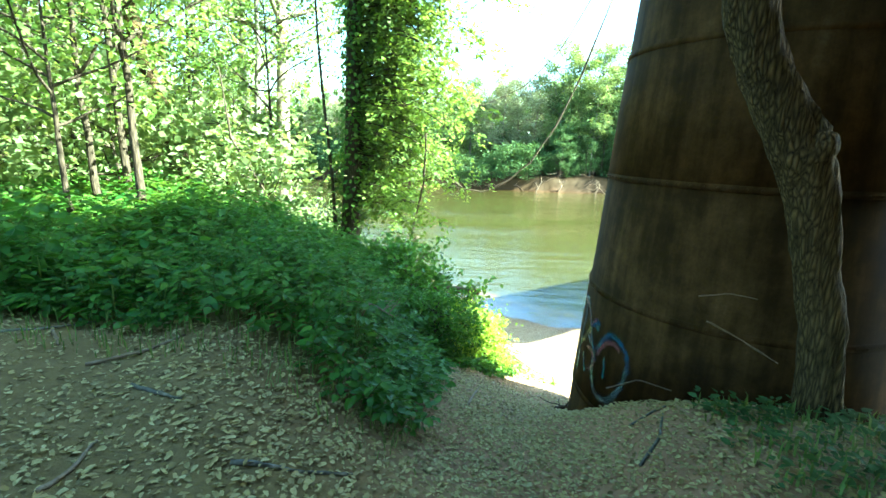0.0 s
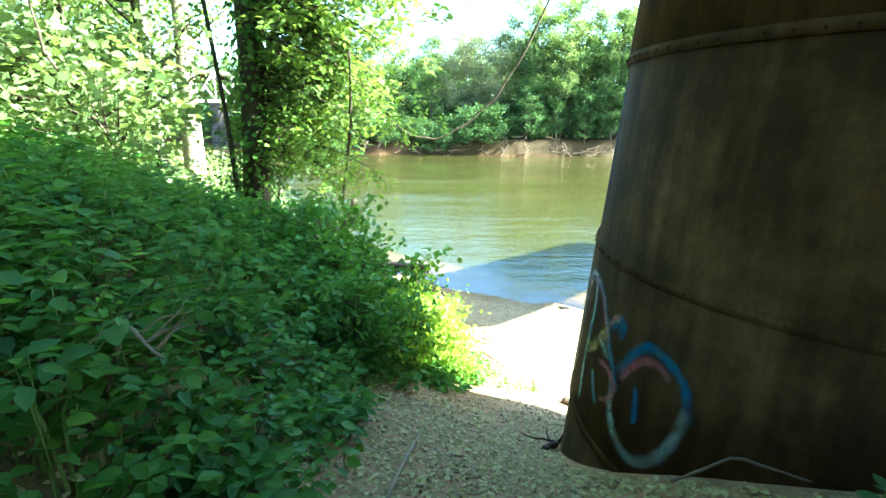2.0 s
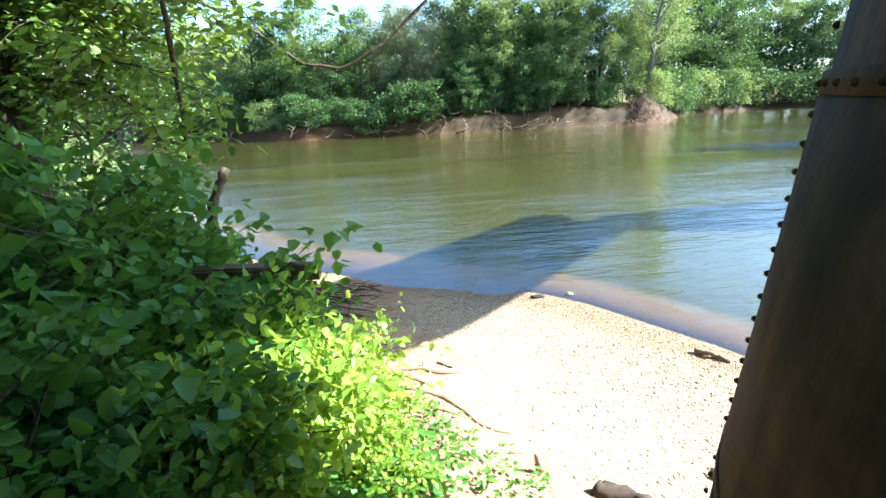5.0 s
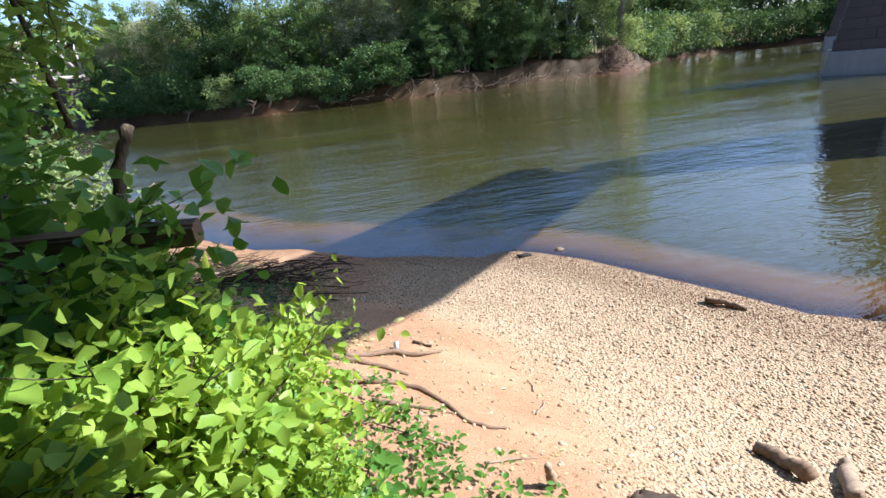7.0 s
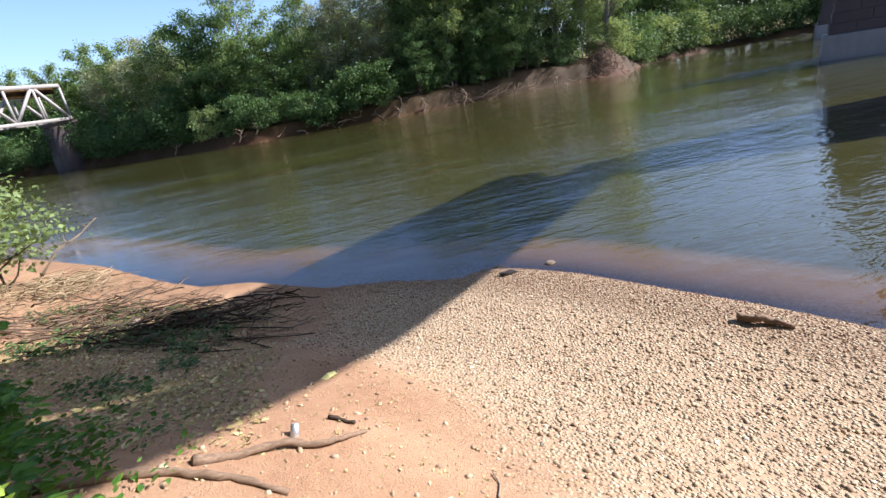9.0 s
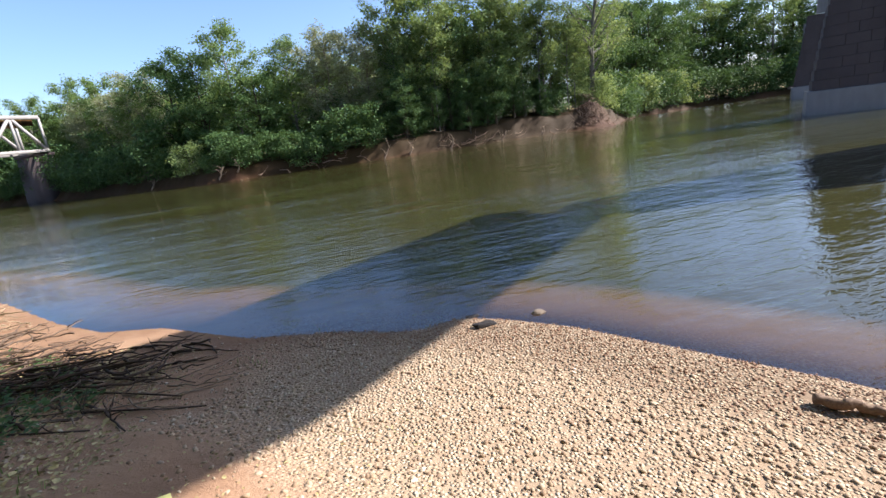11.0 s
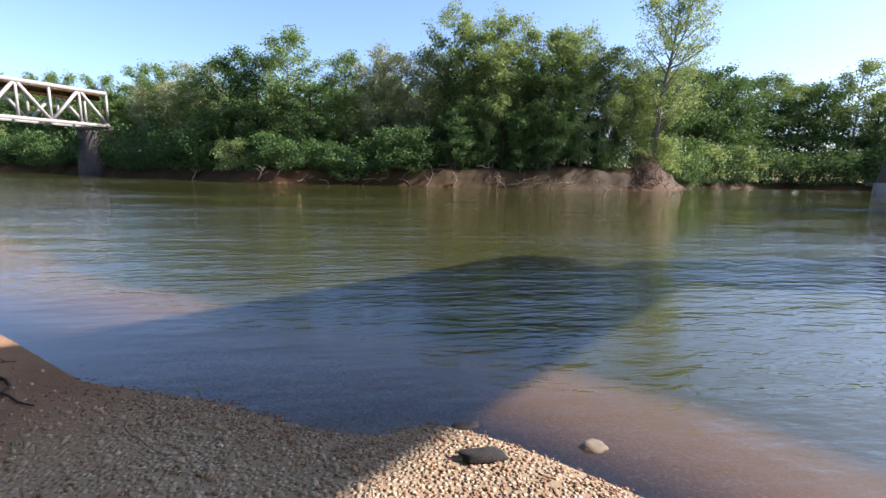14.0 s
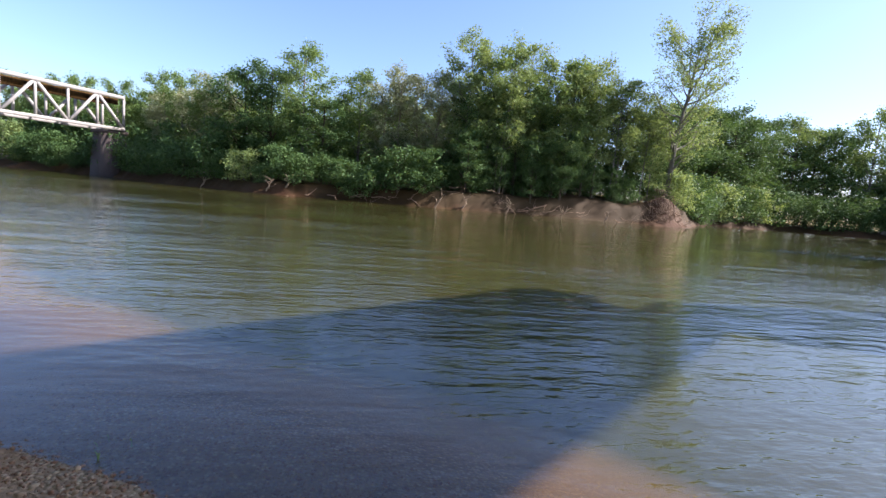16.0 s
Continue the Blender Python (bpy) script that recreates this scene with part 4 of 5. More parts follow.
def grass(name, seed, count, x0, x1, y0, y1, lo, hi, wide, density, label, material=BLADE):
    """Loose blades where density(x, y) lets them grow."""
    r = np.random.default_rng(seed)
    x, y = r.uniform(x0, x1, count), r.uniform(y0, y1, count)
    keep = r.random(count) < density(x, y)
    x, y = x[keep], y[keep]
    n = len(x)
    a, L = r.uniform(0, 6.28, n), r.uniform(lo, hi, n)
    base = np.stack([x, y, height(x, y) - 0.01], -1)
    o = np.stack([np.cos(a), np.sin(a), np.zeros(n)], -1)
    w = np.stack([-np.sin(a), np.cos(a), np.zeros(n)], -1) * wide
    b = r.uniform(0.15, 0.6, n)[:, None]
    mid = base + o * (L[:, None] * b * 0.35) + np.array([0, 0, 0.62]) * L[:, None]
    tip = base + o * (L[:, None] * b * 1.1) + np.array([0, 0, 0.95]) * L[:, None] * (1 - 0.4 * b)
    v = np.stack([base - w, base + w, mid + w * 0.8, mid - w * 0.8, tip, tip], 1)[:, :5].reshape(-1, 3)
    k = np.arange(n)[:, None] * 5
    f = np.concatenate([k + np.array([0, 1, 2, 3]), k + np.array([3, 2, 4, 4])])
    me = build(name, v, [tuple(q) if q[2] != q[3] else tuple(q[:3]) for q in f.tolist()], material)
    return tagged(me, label, "grass", "", "stuff")


def left_verge(x, y):
    return cover(x, y + 0.5) * (1 - 0.8 * cover(x, y - 1.2))


def right_verge(x, y):
    d = np.hypot(x - CAISSON[0], y - CAISSON[1])
    return step(0.55, 1.1, x + 0.2 * wobble(x, y, 0.4)) * step(6.9, 6.0, y) * step(1.68, 1.85, d) * step(4.0, 5.0, y) * 0.9


grass("grass_tufts", 104, 6500, -7.5, -1.2, 4.6, 9.5, 0.07, 0.24, 0.004, left_verge, "tufts of long green grass along the path's edge")
grass("thicket_grass", 105, 6000, -12, -2.0, 6.0, 12.0, 0.25, 0.6, 0.007, lambda x, y: cover(x, y) * 0.6, "tall grass among the bank plants")
grass("verge_weeds", 106, 2600, 0.5, 4.0, 4.0, 7.0, 0.06, 0.20, 0.008, right_verge, "short dark green weeds at the foot of the tree")
grass("beach_weeds", 107, 5000, -3.5, 1.0, 9.5, 17.4, 0.03, 0.10, 0.004, lambda x, y: (wobble(x, y, 0.5, 9.0) > 0.62) * 0.5, "sparse seedlings on the sandy beach")


def herb_scatter(name, seed, count, area, dens, size, material, label):
    """Low rosettes on the ground."""
    r = np.random.default_rng(seed)
    x, y = r.uniform(area[0], area[1], count), r.uniform(area[2], area[3], count)
    keep = r.random(count) < dens(x, y)
    x, y = x[keep], y[keep]
    per = 7
    k = np.repeat(np.arange(len(x)), per)
    n = len(k)
    a = r.uniform(0, 6.28, n)
    pos = np.stack([x[k], y[k], height(x, y)[k] + r.uniform(0.01, 0.12, n)], -1)
    out = np.stack([np.cos(a), np.sin(a), r.uniform(-0.1, 0.5, n)], -1)
    ln = size * r.uniform(0.5, 1.3, n)
    v, f = leaves(pos + out * 0.02, out, np.tile([0.0, 0.0, 1.0], (n, 1)) + r.normal(size=(n, 3)) * 0.3, ln, ln * 0.55, 0.2, True)
    return tagged(build(name, v, f, material), label, "weeds", "", "stuff")


herb_scatter("verge_herbs", 108, 700, (0.5, 4.2, 4.0, 7.0), right_verge, 0.07, LEAF_DARK, "dark low herbs growing at the foot of the tree")
herb_scatter("beach_herbs", 109, 900, (-1.6, 0.7, 9.6, 12.4), lambda x, y: step(0.45, -0.1, x + 0.55 * (y - 10.4)) * 0.65, 0.05, LEAF_NETTLE, "small green herbs among roots at the beach's edge")
herb_scatter("drift_weeds", 110, 2600, (-6.5, -1.2, 12.6, 18.6), lambda x, y: step(0.6, 1.6, line_distance(x, y, SHORE)) * (wobble(x, y, 0.8, 1.0) > -0.1) * 0.8, 0.06, LEAF_DARK, "dark weeds growing through the drift pile")

# ---- shrubs and trees on the near bank ----
bush = tree_from("shrub", tree_meshes(41, 2.2, 0.03, 0.08, 1.15, 1600, 0.125, 16, clump=0.25, lite=True), BARK_DARK, LEAF_MID, "leafy green shrub in the bank thicket, with added unseen ones behind the path", "shrub", "bank shrubs")
spread_copies(bush, [(-4.75, 10.9, 0.95), (-6.2, 12.4, 1.2), (-8.0, 11.6, 1.3), (-9.6, 10.4, 1.3), (-5.6, 15.6, 1.0), (-8.8, 15.2, 1.5), (-10.5, 12.8, 1.5), (-12.0, 11.0, 1.6), (-7.4, 18.6, 1.2), (-10.2, 19.0, 1.5),
                     (-12.6, 16.4, 1.8), (-14.5, 13.2, 1.9), (-15.5, 18.4, 2.1), (-12.5, 21.5, 1.9), (-18, 15.6, 2.3), (-20, 20, 2.5), (-17, 23.5, 2.3), (-23, 17, 2.6), (-25, 23, 2.8), (-21, 27, 2.6), (-30, 24, 3.0),
                     (-14, 9.0, 1.7), (-17, 11.5, 2.0), (-28, 29, 3.0), (-34, 27, 3.2), (-9.0, 23.0, 1.3), (-6.6, 20.6, 0.9), (-33, 33, 3.0),
                     # out-of-view shrubs behind the path, added to block sky light
                     (-9, -1.5, 2.4), (-6, -2.6, 2.6), (-3, -1.8, 2.4), (0, -2.4, 2.6), (3, -1.6, 2.4), (6, -2.4, 2.6), (8.5, 1.5, 2.4), (-11, 1.5, 2.2)], rng)
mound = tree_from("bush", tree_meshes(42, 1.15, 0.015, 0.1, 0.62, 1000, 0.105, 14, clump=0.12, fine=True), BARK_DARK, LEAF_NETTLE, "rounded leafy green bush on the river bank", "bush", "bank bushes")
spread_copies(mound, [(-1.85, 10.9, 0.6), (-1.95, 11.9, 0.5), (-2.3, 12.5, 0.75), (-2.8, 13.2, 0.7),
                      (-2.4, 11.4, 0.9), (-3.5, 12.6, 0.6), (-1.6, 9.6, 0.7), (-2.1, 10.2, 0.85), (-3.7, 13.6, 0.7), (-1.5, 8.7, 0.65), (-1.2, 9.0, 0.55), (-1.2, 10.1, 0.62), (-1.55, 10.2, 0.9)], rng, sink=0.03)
# mound bushes again, leaves painted yellow-green where the sun strikes
sunlit_mound = tree_from("bush", tree_meshes(43, 1.15, 0.015, 0.1, 0.66, 1250, 0.098, 16, clump=0.12, fine=True), BARK_DARK, LEAF_SUNLIT, "leafy bush above the beach, sunlight put into its yellow-green leaves", "bush", "bank bushes")
spread_copies(sunlit_mound, [(-0.66, 9.95, 0.56), (-0.95, 9.7, 0.60), (-0.5, 9.6, 0.33), (-0.78, 10.5, 0.50), (-1.25, 10.35, 0.66), (-1.35, 10.95, 0.46), (-1.22, 9.3, 0.56), (-1.02, 9.5, 0.62), (-1.2, 9.75, 0.6)], rng, sink=0.03)
lean_tree = tree_from("tree", tree_meshes(51, 13, 0.27, 0.40, 3.6, 6000, 0.11, 20, lean=(-3.4, 0.4), sides=12, clump=0.34), BARK, LEAF_SPRING, "leaning furrowed tree with sunlit spring leaves", group="near bank trees")
lean_tree.matrix_basis = Matrix.Translation(on_ground(-8.1, 14.2, -0.1))
pale_tree = tree_from("tree", tree_meshes(52, 16, 0.30, 0.45, 3.8, 6000, 0.11, 20, lean=(0.5, 0), sides=12, clump=0.34), BARK_PALE, LEAF_SPRING, "straight pale barked tree above the water", group="near bank trees")
pale_tree.matrix_basis = Matrix.Translation(on_ground(-6.95, 17.6, -0.1))
for sd, x, y, hh, rr, bk in ((53, -7.35, 16.9, 12, 0.13, BARK_GREY), (54, -10.65, 13.0, 11, 0.12, BARK_PALE), (55, -7.4, 11.0, 9, 0.075, BARK_DARK), (56, -6.9, 9.0, 4.5, 0.05, BARK_DARK)):
    t = tree_from("tree", tree_meshes(sd, hh, rr, 0.38, 1.9, 2200, 0.105, 14, clump=0.28), bk, LEAF_SPRING, "thin upright tree in the bank thicket", group="near bank trees")
    t.matrix_basis = Matrix.Translation(on_ground(x, y, -0.1))


def ivy_tree():
    """The tree at the head of the bank: ivy up the trunk and leafy sprays that hang over the water."""
    r = np.random.default_rng(61)
    t = thing("ivy_tree", on_ground(-3.62, 12.25, -0.1), "ivy-clad tree with drooping leafy branches over the water", "tree", "near bank trees")
    s = Soup()
    h = np.linspace(0, 1, 14)
    trunk = np.stack([0.55 * h ** 1.1 + 0.05 * np.sin(h * 9), 0.3 * h + 0.04 * np.cos(h * 7), 11.5 * h], -1)
    rad = 0.205 * (1 - 0.70 * h) * (1 + 0.5 * np.exp(-h * 25))
    s.tube(trunk, rad, 14, 0.05, r)
    second = np.stack([-0.25 - 0.5 * h + 0.05 * np.sin(h * 8), 0.15 + 0.25 * h, 8.5 * h], -1)
    s.tube(second, 0.045 * (1 - 0.8 * h), 8, 0.05, r)
    P, W = [], []
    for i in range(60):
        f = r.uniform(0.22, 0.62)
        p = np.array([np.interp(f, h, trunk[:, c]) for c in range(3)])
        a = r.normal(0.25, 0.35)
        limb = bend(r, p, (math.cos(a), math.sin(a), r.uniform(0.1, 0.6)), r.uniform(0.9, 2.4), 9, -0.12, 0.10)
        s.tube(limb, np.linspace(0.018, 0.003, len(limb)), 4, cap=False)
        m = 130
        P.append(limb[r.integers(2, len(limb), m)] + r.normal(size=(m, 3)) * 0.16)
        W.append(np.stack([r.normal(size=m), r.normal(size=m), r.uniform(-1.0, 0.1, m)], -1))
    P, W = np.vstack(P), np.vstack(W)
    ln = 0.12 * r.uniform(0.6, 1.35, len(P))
    # shade on the lower branches is painted in with a darker leaf colour
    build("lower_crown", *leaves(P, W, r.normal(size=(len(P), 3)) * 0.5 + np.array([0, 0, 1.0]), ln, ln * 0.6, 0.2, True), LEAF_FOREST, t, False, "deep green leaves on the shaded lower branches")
    P, W = [], []
    for i in range(135):
        f = 0.14 + 0.66 * (i + r.random()) / 135
        p = np.array([np.interp(f, h, trunk[:, c]) for c in range(3)])
        a = np.clip(r.normal(0.2, 0.5), -0.55, 1.6) if r.random() < 0.85 else r.uniform(1.0, 3.0)
        ln = r.uniform(0.9, 3.1) * (0.65 + 0.5 * min(1, (f - 0.1) * 3))
        limb = bend(r, p, (math.cos(a), math.sin(a), r.uniform(0.05, 0.7)), ln, 9, -0.14, 0.10)
        s.tube(limb, np.linspace(0.018, 0.003, len(limb)), 4, cap=False)
        for j in range(2, len(limb)):
            for _ in range(2):
                b = r.uniform(0, 6.28)
                tw = bend(r, limb[j], (math.cos(b), math.sin(b), -0.15), r.uniform(0.2, 0.5), 4, -0.16, 0.15)
                s.tube(tw, np.linspace(0.005, 0.002, len(tw)), 3, cap=False)
                m = 13
                q = tw[r.integers(0, len(tw), m)] + r.normal(size=(m, 3)) * 0.05
                P.append(q), W.append(np.stack([np.cos(b) + r.normal(size=m), np.sin(b) + r.normal(size=m), r.uniform(-1.0, 0.1, m)], -1))
    build("trunk", *s.arrays(), BARK_DARK, t, True)
    P, W = np.vstack(P), np.vstack(W)
    ln = 0.11 * r.uniform(0.6, 1.35, len(P))
    up = r.normal(size=(len(P), 3)) * 0.5 + np.array([0, 0, 1.0])
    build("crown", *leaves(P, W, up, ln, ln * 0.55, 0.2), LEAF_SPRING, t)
    n = 2300
    f = r.uniform(0, 1, n) ** 1.1 * 0.8
    a = r.uniform(0, 6.28, n)
    rr = np.interp(f, h, rad) + np.abs(r.normal(size=n)) * 0.08 + 0.02
    pos = np.stack([np.interp(f, h, trunk[:, 0]) + np.cos(a) * rr, np.interp(f, h, trunk[:, 1]) + np.sin(a) * rr, np.interp(f, h, trunk[:, 2])], -1)
    out = np.stack([np.cos(a) * 0.6, np.sin(a) * 0.6, np.full(n, -0.8)], -1) + r.normal(size=(n, 3)) * 0.3
    upv = np.stack([np.cos(a), np.sin(a), np.full(n, 0.5)], -1)
    ln = 0.085 * r.uniform(0.6, 1.3, n)
    build("ivy", *leaves(pos, out, upv, ln, ln * 0.85, 0.15, True), LEAF_IVY, t, False, "glossy ivy leaves up the trunk")
    return t


ivy_tree()
sapling = tree_from("sapling", tree_meshes(63, 4.4, 0.035, 0.22, 1.5, 2600, 0.10, 22, clump=0.22, droop=0.05), BARK_DARK, LEAF_DARK, "leafy sapling beside the ivy tree", "tree", "near bank trees")
sapling.matrix_basis = Matrix.Translation(on_ground(-3.7, 13.6, -0.05)) @ Matrix.Scale(0.8, 4)


def path_tree():
    """The crooked furrowed trunk beside the drum, with a knot half way up."""
    r = np.random.default_rng(62)
    t = thing("crooked_tree", (0, 0, 0), "crooked tree with deeply furrowed bark beside the steel drum", "tree", "near bank trees")
    s = Soup()
    line = np.array([(1.62, 5.72, 3.05), (1.60, 5.74, 3.35), (1.56, 5.75, 3.7), (1.48, 5.75, 4.2), (1.36, 5.75, 4.6), (1.28, 5.75, 4.9), (1.17, 5.75, 5.25), (1.03, 5.75, 5.52), (0.88, 5.75, 5.74), (0.73, 5.75, 5.98),
                     (0.60, 5.75, 6.25), (0.50, 5.72, 6.6), (0.42, 5.66, 7.2), (0.35, 5.5, 8.2), (0.2, 5.2, 9.6), (0.0, 5.0, 11.0), (-0.2, 4.8, 12.5)])
    rad = np.array([0.23, 0.165, 0.145, 0.14, 0.14, 0.145, 0.165, 0.185, 0.155, 0.15, 0.15, 0.15, 0.15, 0.14, 0.12, 0.09, 0.05])
    u = np.linspace(0, len(line) - 1, 60)
    pts = np.stack([np.interp(u, np.arange(len(line)), line[:, c]) for c in range(3)], -1)
    s.tube(pts, np.interp(u, np.arange(len(line)), rad), 30, 0.055, r)
    s.tube([(1.06, 5.68, 5.46), (1.13, 5.60, 5.50), (1.16, 5.56, 5.51)], [0.13, 0.11, 0.06], 12, 0.06, r)
    tips = []
    for i in range(12):
        p = pts[44 + i]
        a = i * 2.4
        limb = bend(r, p + (0, 0, 1.2 if p[2] < 8 else 0), (math.cos(a), math.sin(a), 0.5), r.uniform(2, 3.6), 7, 0.03)
        s.tube(limb, np.linspace(0.05, 0.01, len(limb)), 5)
        tips.extend(limb[2:])
    build("trunk", *s.arrays(), BARK, t, True)
    tips = np.array(tips)
    n = 6000
    pos = tips[r.integers(0, len(tips), n)] + r.normal(size=(n, 3)) * 0.6 + np.array([0, 0, 0.4])
    pos = pos[pos[:, 2] > 8.2]
    n = len(pos)
    ln = 0.2 * r.uniform(0.6, 1.3, n)
    build("crown", *leaves(pos, unit(r, n), unit(r, n) + np.array([0, 0, 0.8]), ln, ln * 0.65), LEAF_FOREST, t)
    return t


path_tree()

# ---- sticks, roots, logs, litter ----
def stick(name, pts, r0, r1, material, label, category="stick", seed=0, sides=7, lift=0.6, twigs=0, group=""):
    """A branch over (x, y) or (x, y, z) points; two coordinates mean that it lies on the ground."""
    r = np.random.default_rng(seed + 7)
    P = np.array([p if len(p) == 3 else tuple(on_ground(p[0], p[1], r0 * lift)) for p in pts], float)
    u = np.linspace(0, len(P) - 1, max(8, 4 * len(P)))
    Q = np.stack([np.interp(u, np.arange(len(P)), P[:, c]) for c in range(3)], -1)
    Q += np.vstack([np.zeros(3), np.cumsum(r.normal(size=(len(u) - 1, 3)), axis=0) * r0 * 0.22])
    low = height(Q[:, 0], Q[:, 1])
    if len(pts[0]) == 2:
        Q[:, 2] = np.maximum(Q[:, 2], low + r0 * 0.35)
    s = Soup()
    o = Q[0].copy()
    s.tube(Q - o, np.linspace(r0, r1, len(u)) * (1 + 0.12 * r.normal(size=len(u))), sides, 0.10, r)
    side = []
    for k in range(twigs):
        i = r.integers(len(u) // 3, len(u) - 1)
        tw = bend(r, Q[i] - o, (r.normal(), r.normal(), r.uniform(0.1, 0.9)), r.uniform(4, 12) * r0 + 0.1, 5, 0.0, 0.25)
        q = Soup()
        q.tube(tw, np.linspace(r0 * 0.4, r0 * 0.12, len(tw)), 5)
        side.append(q)
    ob = build(name, *s.arrays(), material, None, True)
    ob.location = o
    for q in side:
        build("twig", *q.arrays(), material, ob, True)
    return tagged(ob, label, category, group)


RL = "weathered brown root lying across the sandy beach"
stick("root", [(-0.95, 11.5), (-0.7, 11.55), (-0.45, 11.6), (-0.2, 11.58), (0.05, 11.46)], 0.033, 0.014, ROOT, RL, "root", 1)
stick("root", [(-0.42, 11.68), (-0.2, 11.76), (0.0, 11.84), (0.2, 11.84), (0.32, 11.93), (0.44, 12.03)], 0.03, 0.013, ROOT, RL, "root", 2)
stick("root", [(-0.5, 11.0), (-0.25, 11.15), (-0.05, 11.2), (0.12, 11.14), (0.24, 10.95), (0.33, 10.72), (0.46, 10.66), (0.62, 10.68)], 0.027, 0.009, ROOT, RL, "root", 3, lift=1.6)
stick("root", [(-0.25, 10.85), (0.0, 10.8), (0.28, 10.78)], 0.018, 0.008, ROOT, RL, "root", 4)
stick("stick", [(0.2, 12.22), (0.36, 12.11)], 0.02, 0.012, DRIFT_DARK, "short dark stick on the beach", "stick", 5)
for i, (x, y, a, ln) in enumerate(((-0.45, 10.55, 0.3, 0.6), (-0.1, 10.4, 1.2, 0.4), (0.15, 10.35, 2.6, 0.5), (-0.6, 10.9, 0.9, 0.5), (0.3, 10.2, 0.2, 0.35), (-0.2, 10.15, 2.2, 0.45), (0.9, 10.9, 1.0, 0.3), (1.05, 11.3, 1.4, 0.25))):
    stick("twig", [(x, y), (x + 0.5 * ln * math.cos(a) + 0.03, y + 0.5 * ln * math.sin(a)), (x + ln * math.cos(a), y + ln * math.sin(a))], 0.009, 0.004, DRIFT, "thin dry twig on the beach", "twig", 20 + i, 5)
stick("log", [(2.49, 10.47), (2.46, 10.28), (2.39, 10.05)], 0.05, 0.055, ROOT, "short weathered brown log on the gravel", "log", 6, 12, 0.8)
stick("log", [(3.06, 10.24), (2.88, 10.05), (2.58, 9.78)], 0.042, 0.055, DRIFT, "pale split log end on the gravel", "log", 7, 10, 0.8)
stick("log", [(0.95, 9.82), (1.12, 9.74), (1.3, 9.62)], 0.06, 0.05, DRIFT_DARK, "dark broken log lying on gravel", "log", 8, 10, 0.8)
stick("snag", [(0.60, 10.0, 1.2), (0.585, 9.96, 1.42), (0.57, 9.94, 1.52)], 0.028, 0.016, DRIFT, "short grey snag standing in the gravel", "stick", 9)
stick("driftwood_log", [(4.30, 13.02), (4.42, 12.90), (4.50, 12.84), (4.62, 12.68)], 0.042, 0.03, ROOT, "knobbly waterlogged log at the water's edge", "log", 10, 12, 1.2, 0)
stick("root_clump", [(0.15, 7.95), (0.28, 8.05), (0.36, 8.2)], 0.03, 0.015, DRIFT_DARK, "dark root clump beside the steel drum", "root", 11, 9, 0.6, 5)
stick("stick", [(-1.05, 6.7), (-0.96, 7.3), (-0.84, 8.0)], 0.017, 0.009, DRIFT, "long bleached stick on the gravel path", "stick", 12)
for i, (a, b) in enumerate((((-4.7, 5.45), (-4.2, 6.0)), ((-3.75, 5.3), (-3.3, 5.72)), ((-3.25, 5.05), (-2.8, 4.85)), ((-4.32, 5.7), (-4.1, 5.5)), ((-2.3, 4.4), (-1.75, 4.62)), ((-3.0, 4.1), (-3.05, 4.5)), ((0.25, 5.9), (0.75, 6.2)), ((-4.9, 4.9), (-4.2, 5.05)), ((0.1, 5.3), (0.5, 5.9)), ((-2.6, 3.9), (-2.2, 4.05)))):
    m = ((a[0] + b[0]) / 2 + 0.04, (a[1] + b[1]) / 2 - 0.03)
    stick("stick", [a, m, b], 0.014, 0.007, DRIFT if i % 2 else BARK_GREY, "dry stick among fallen leaves on the path", "stick", 30 + i, 6)
stick("branch", [(0.71, 5.87, 4.16), (0.98, 5.88, 4.03), (1.3, 5.87, 3.85)], 0.008, 0.006, ROOT, "thin pale branch leaning by the drum", "branch", 13, 6)
stick("branch", [(0.62, 5.87, 4.36), (0.85, 5.9, 4.38), (1.06, 5.87, 4.35)], 0.005, 0.004, ROOT, "thin pale branch leaning by the drum", "branch", 14, 6)
stick("branch", [(-0.1, 6.0), (0.15, 6.25, 3.35), (0.45, 6.3, 3.42), (0.7, 6.2, 3.38)][1:], 0.008, 0.005, TIMBER, "curved dry branch at the drum's foot", "branch", 15, 6)
stick("hanging_vine", [(2.05, 13.9, 8.7), (1.5, 13.9, 7.0), (0.95, 13.9, 5.75), (0.5, 13.9, 5.05), (0.0, 13.9, 4.6), (-0.6, 13.9, 4.28), (-1.1, 13.9, 4.38), (-1.6, 13.8, 4.75), (-2.2, 13.2, 5.1), (-2.9, 11.9, 5.6)], 0.02, 0.018, BARK_DARK,
      "dark bare vine hanging from tree to tree over the river", "vine", 16, 6, 0.6)
stick("hanging_vine", [(1.9, 13.9, 9.3), (1.0, 13.9, 7.6), (0.2, 13.9, 6.75), (-0.7, 13.7, 6.3), (-1.6, 13.2, 6.25), (-2.6, 12.2, 6.5)], 0.012, 0.01, BARK_DARK, "thin dark vine hanging above the river", "vine", 17, 5, 0.6)
stick("dead_branch", [(-1.9, 11.8, 5.6), (-1.95, 12.0, 4.6), (-2.2, 12.7, 3.6), (-2.3, 12.95, 3.2)], 0.02, 0.03, BARK_DARK, "dark broken branch hanging from the ivy tree", "branch", 17, 7)
stick("stump", [(-2.45, 13.6, 1.9), (-2.40, 13.7, 2.75), (-2.2, 13.8, 3.1)], 0.07, 0.05, BARK_DARK, "dark broken stub rising from the bank plants", "stump", 18, 9)
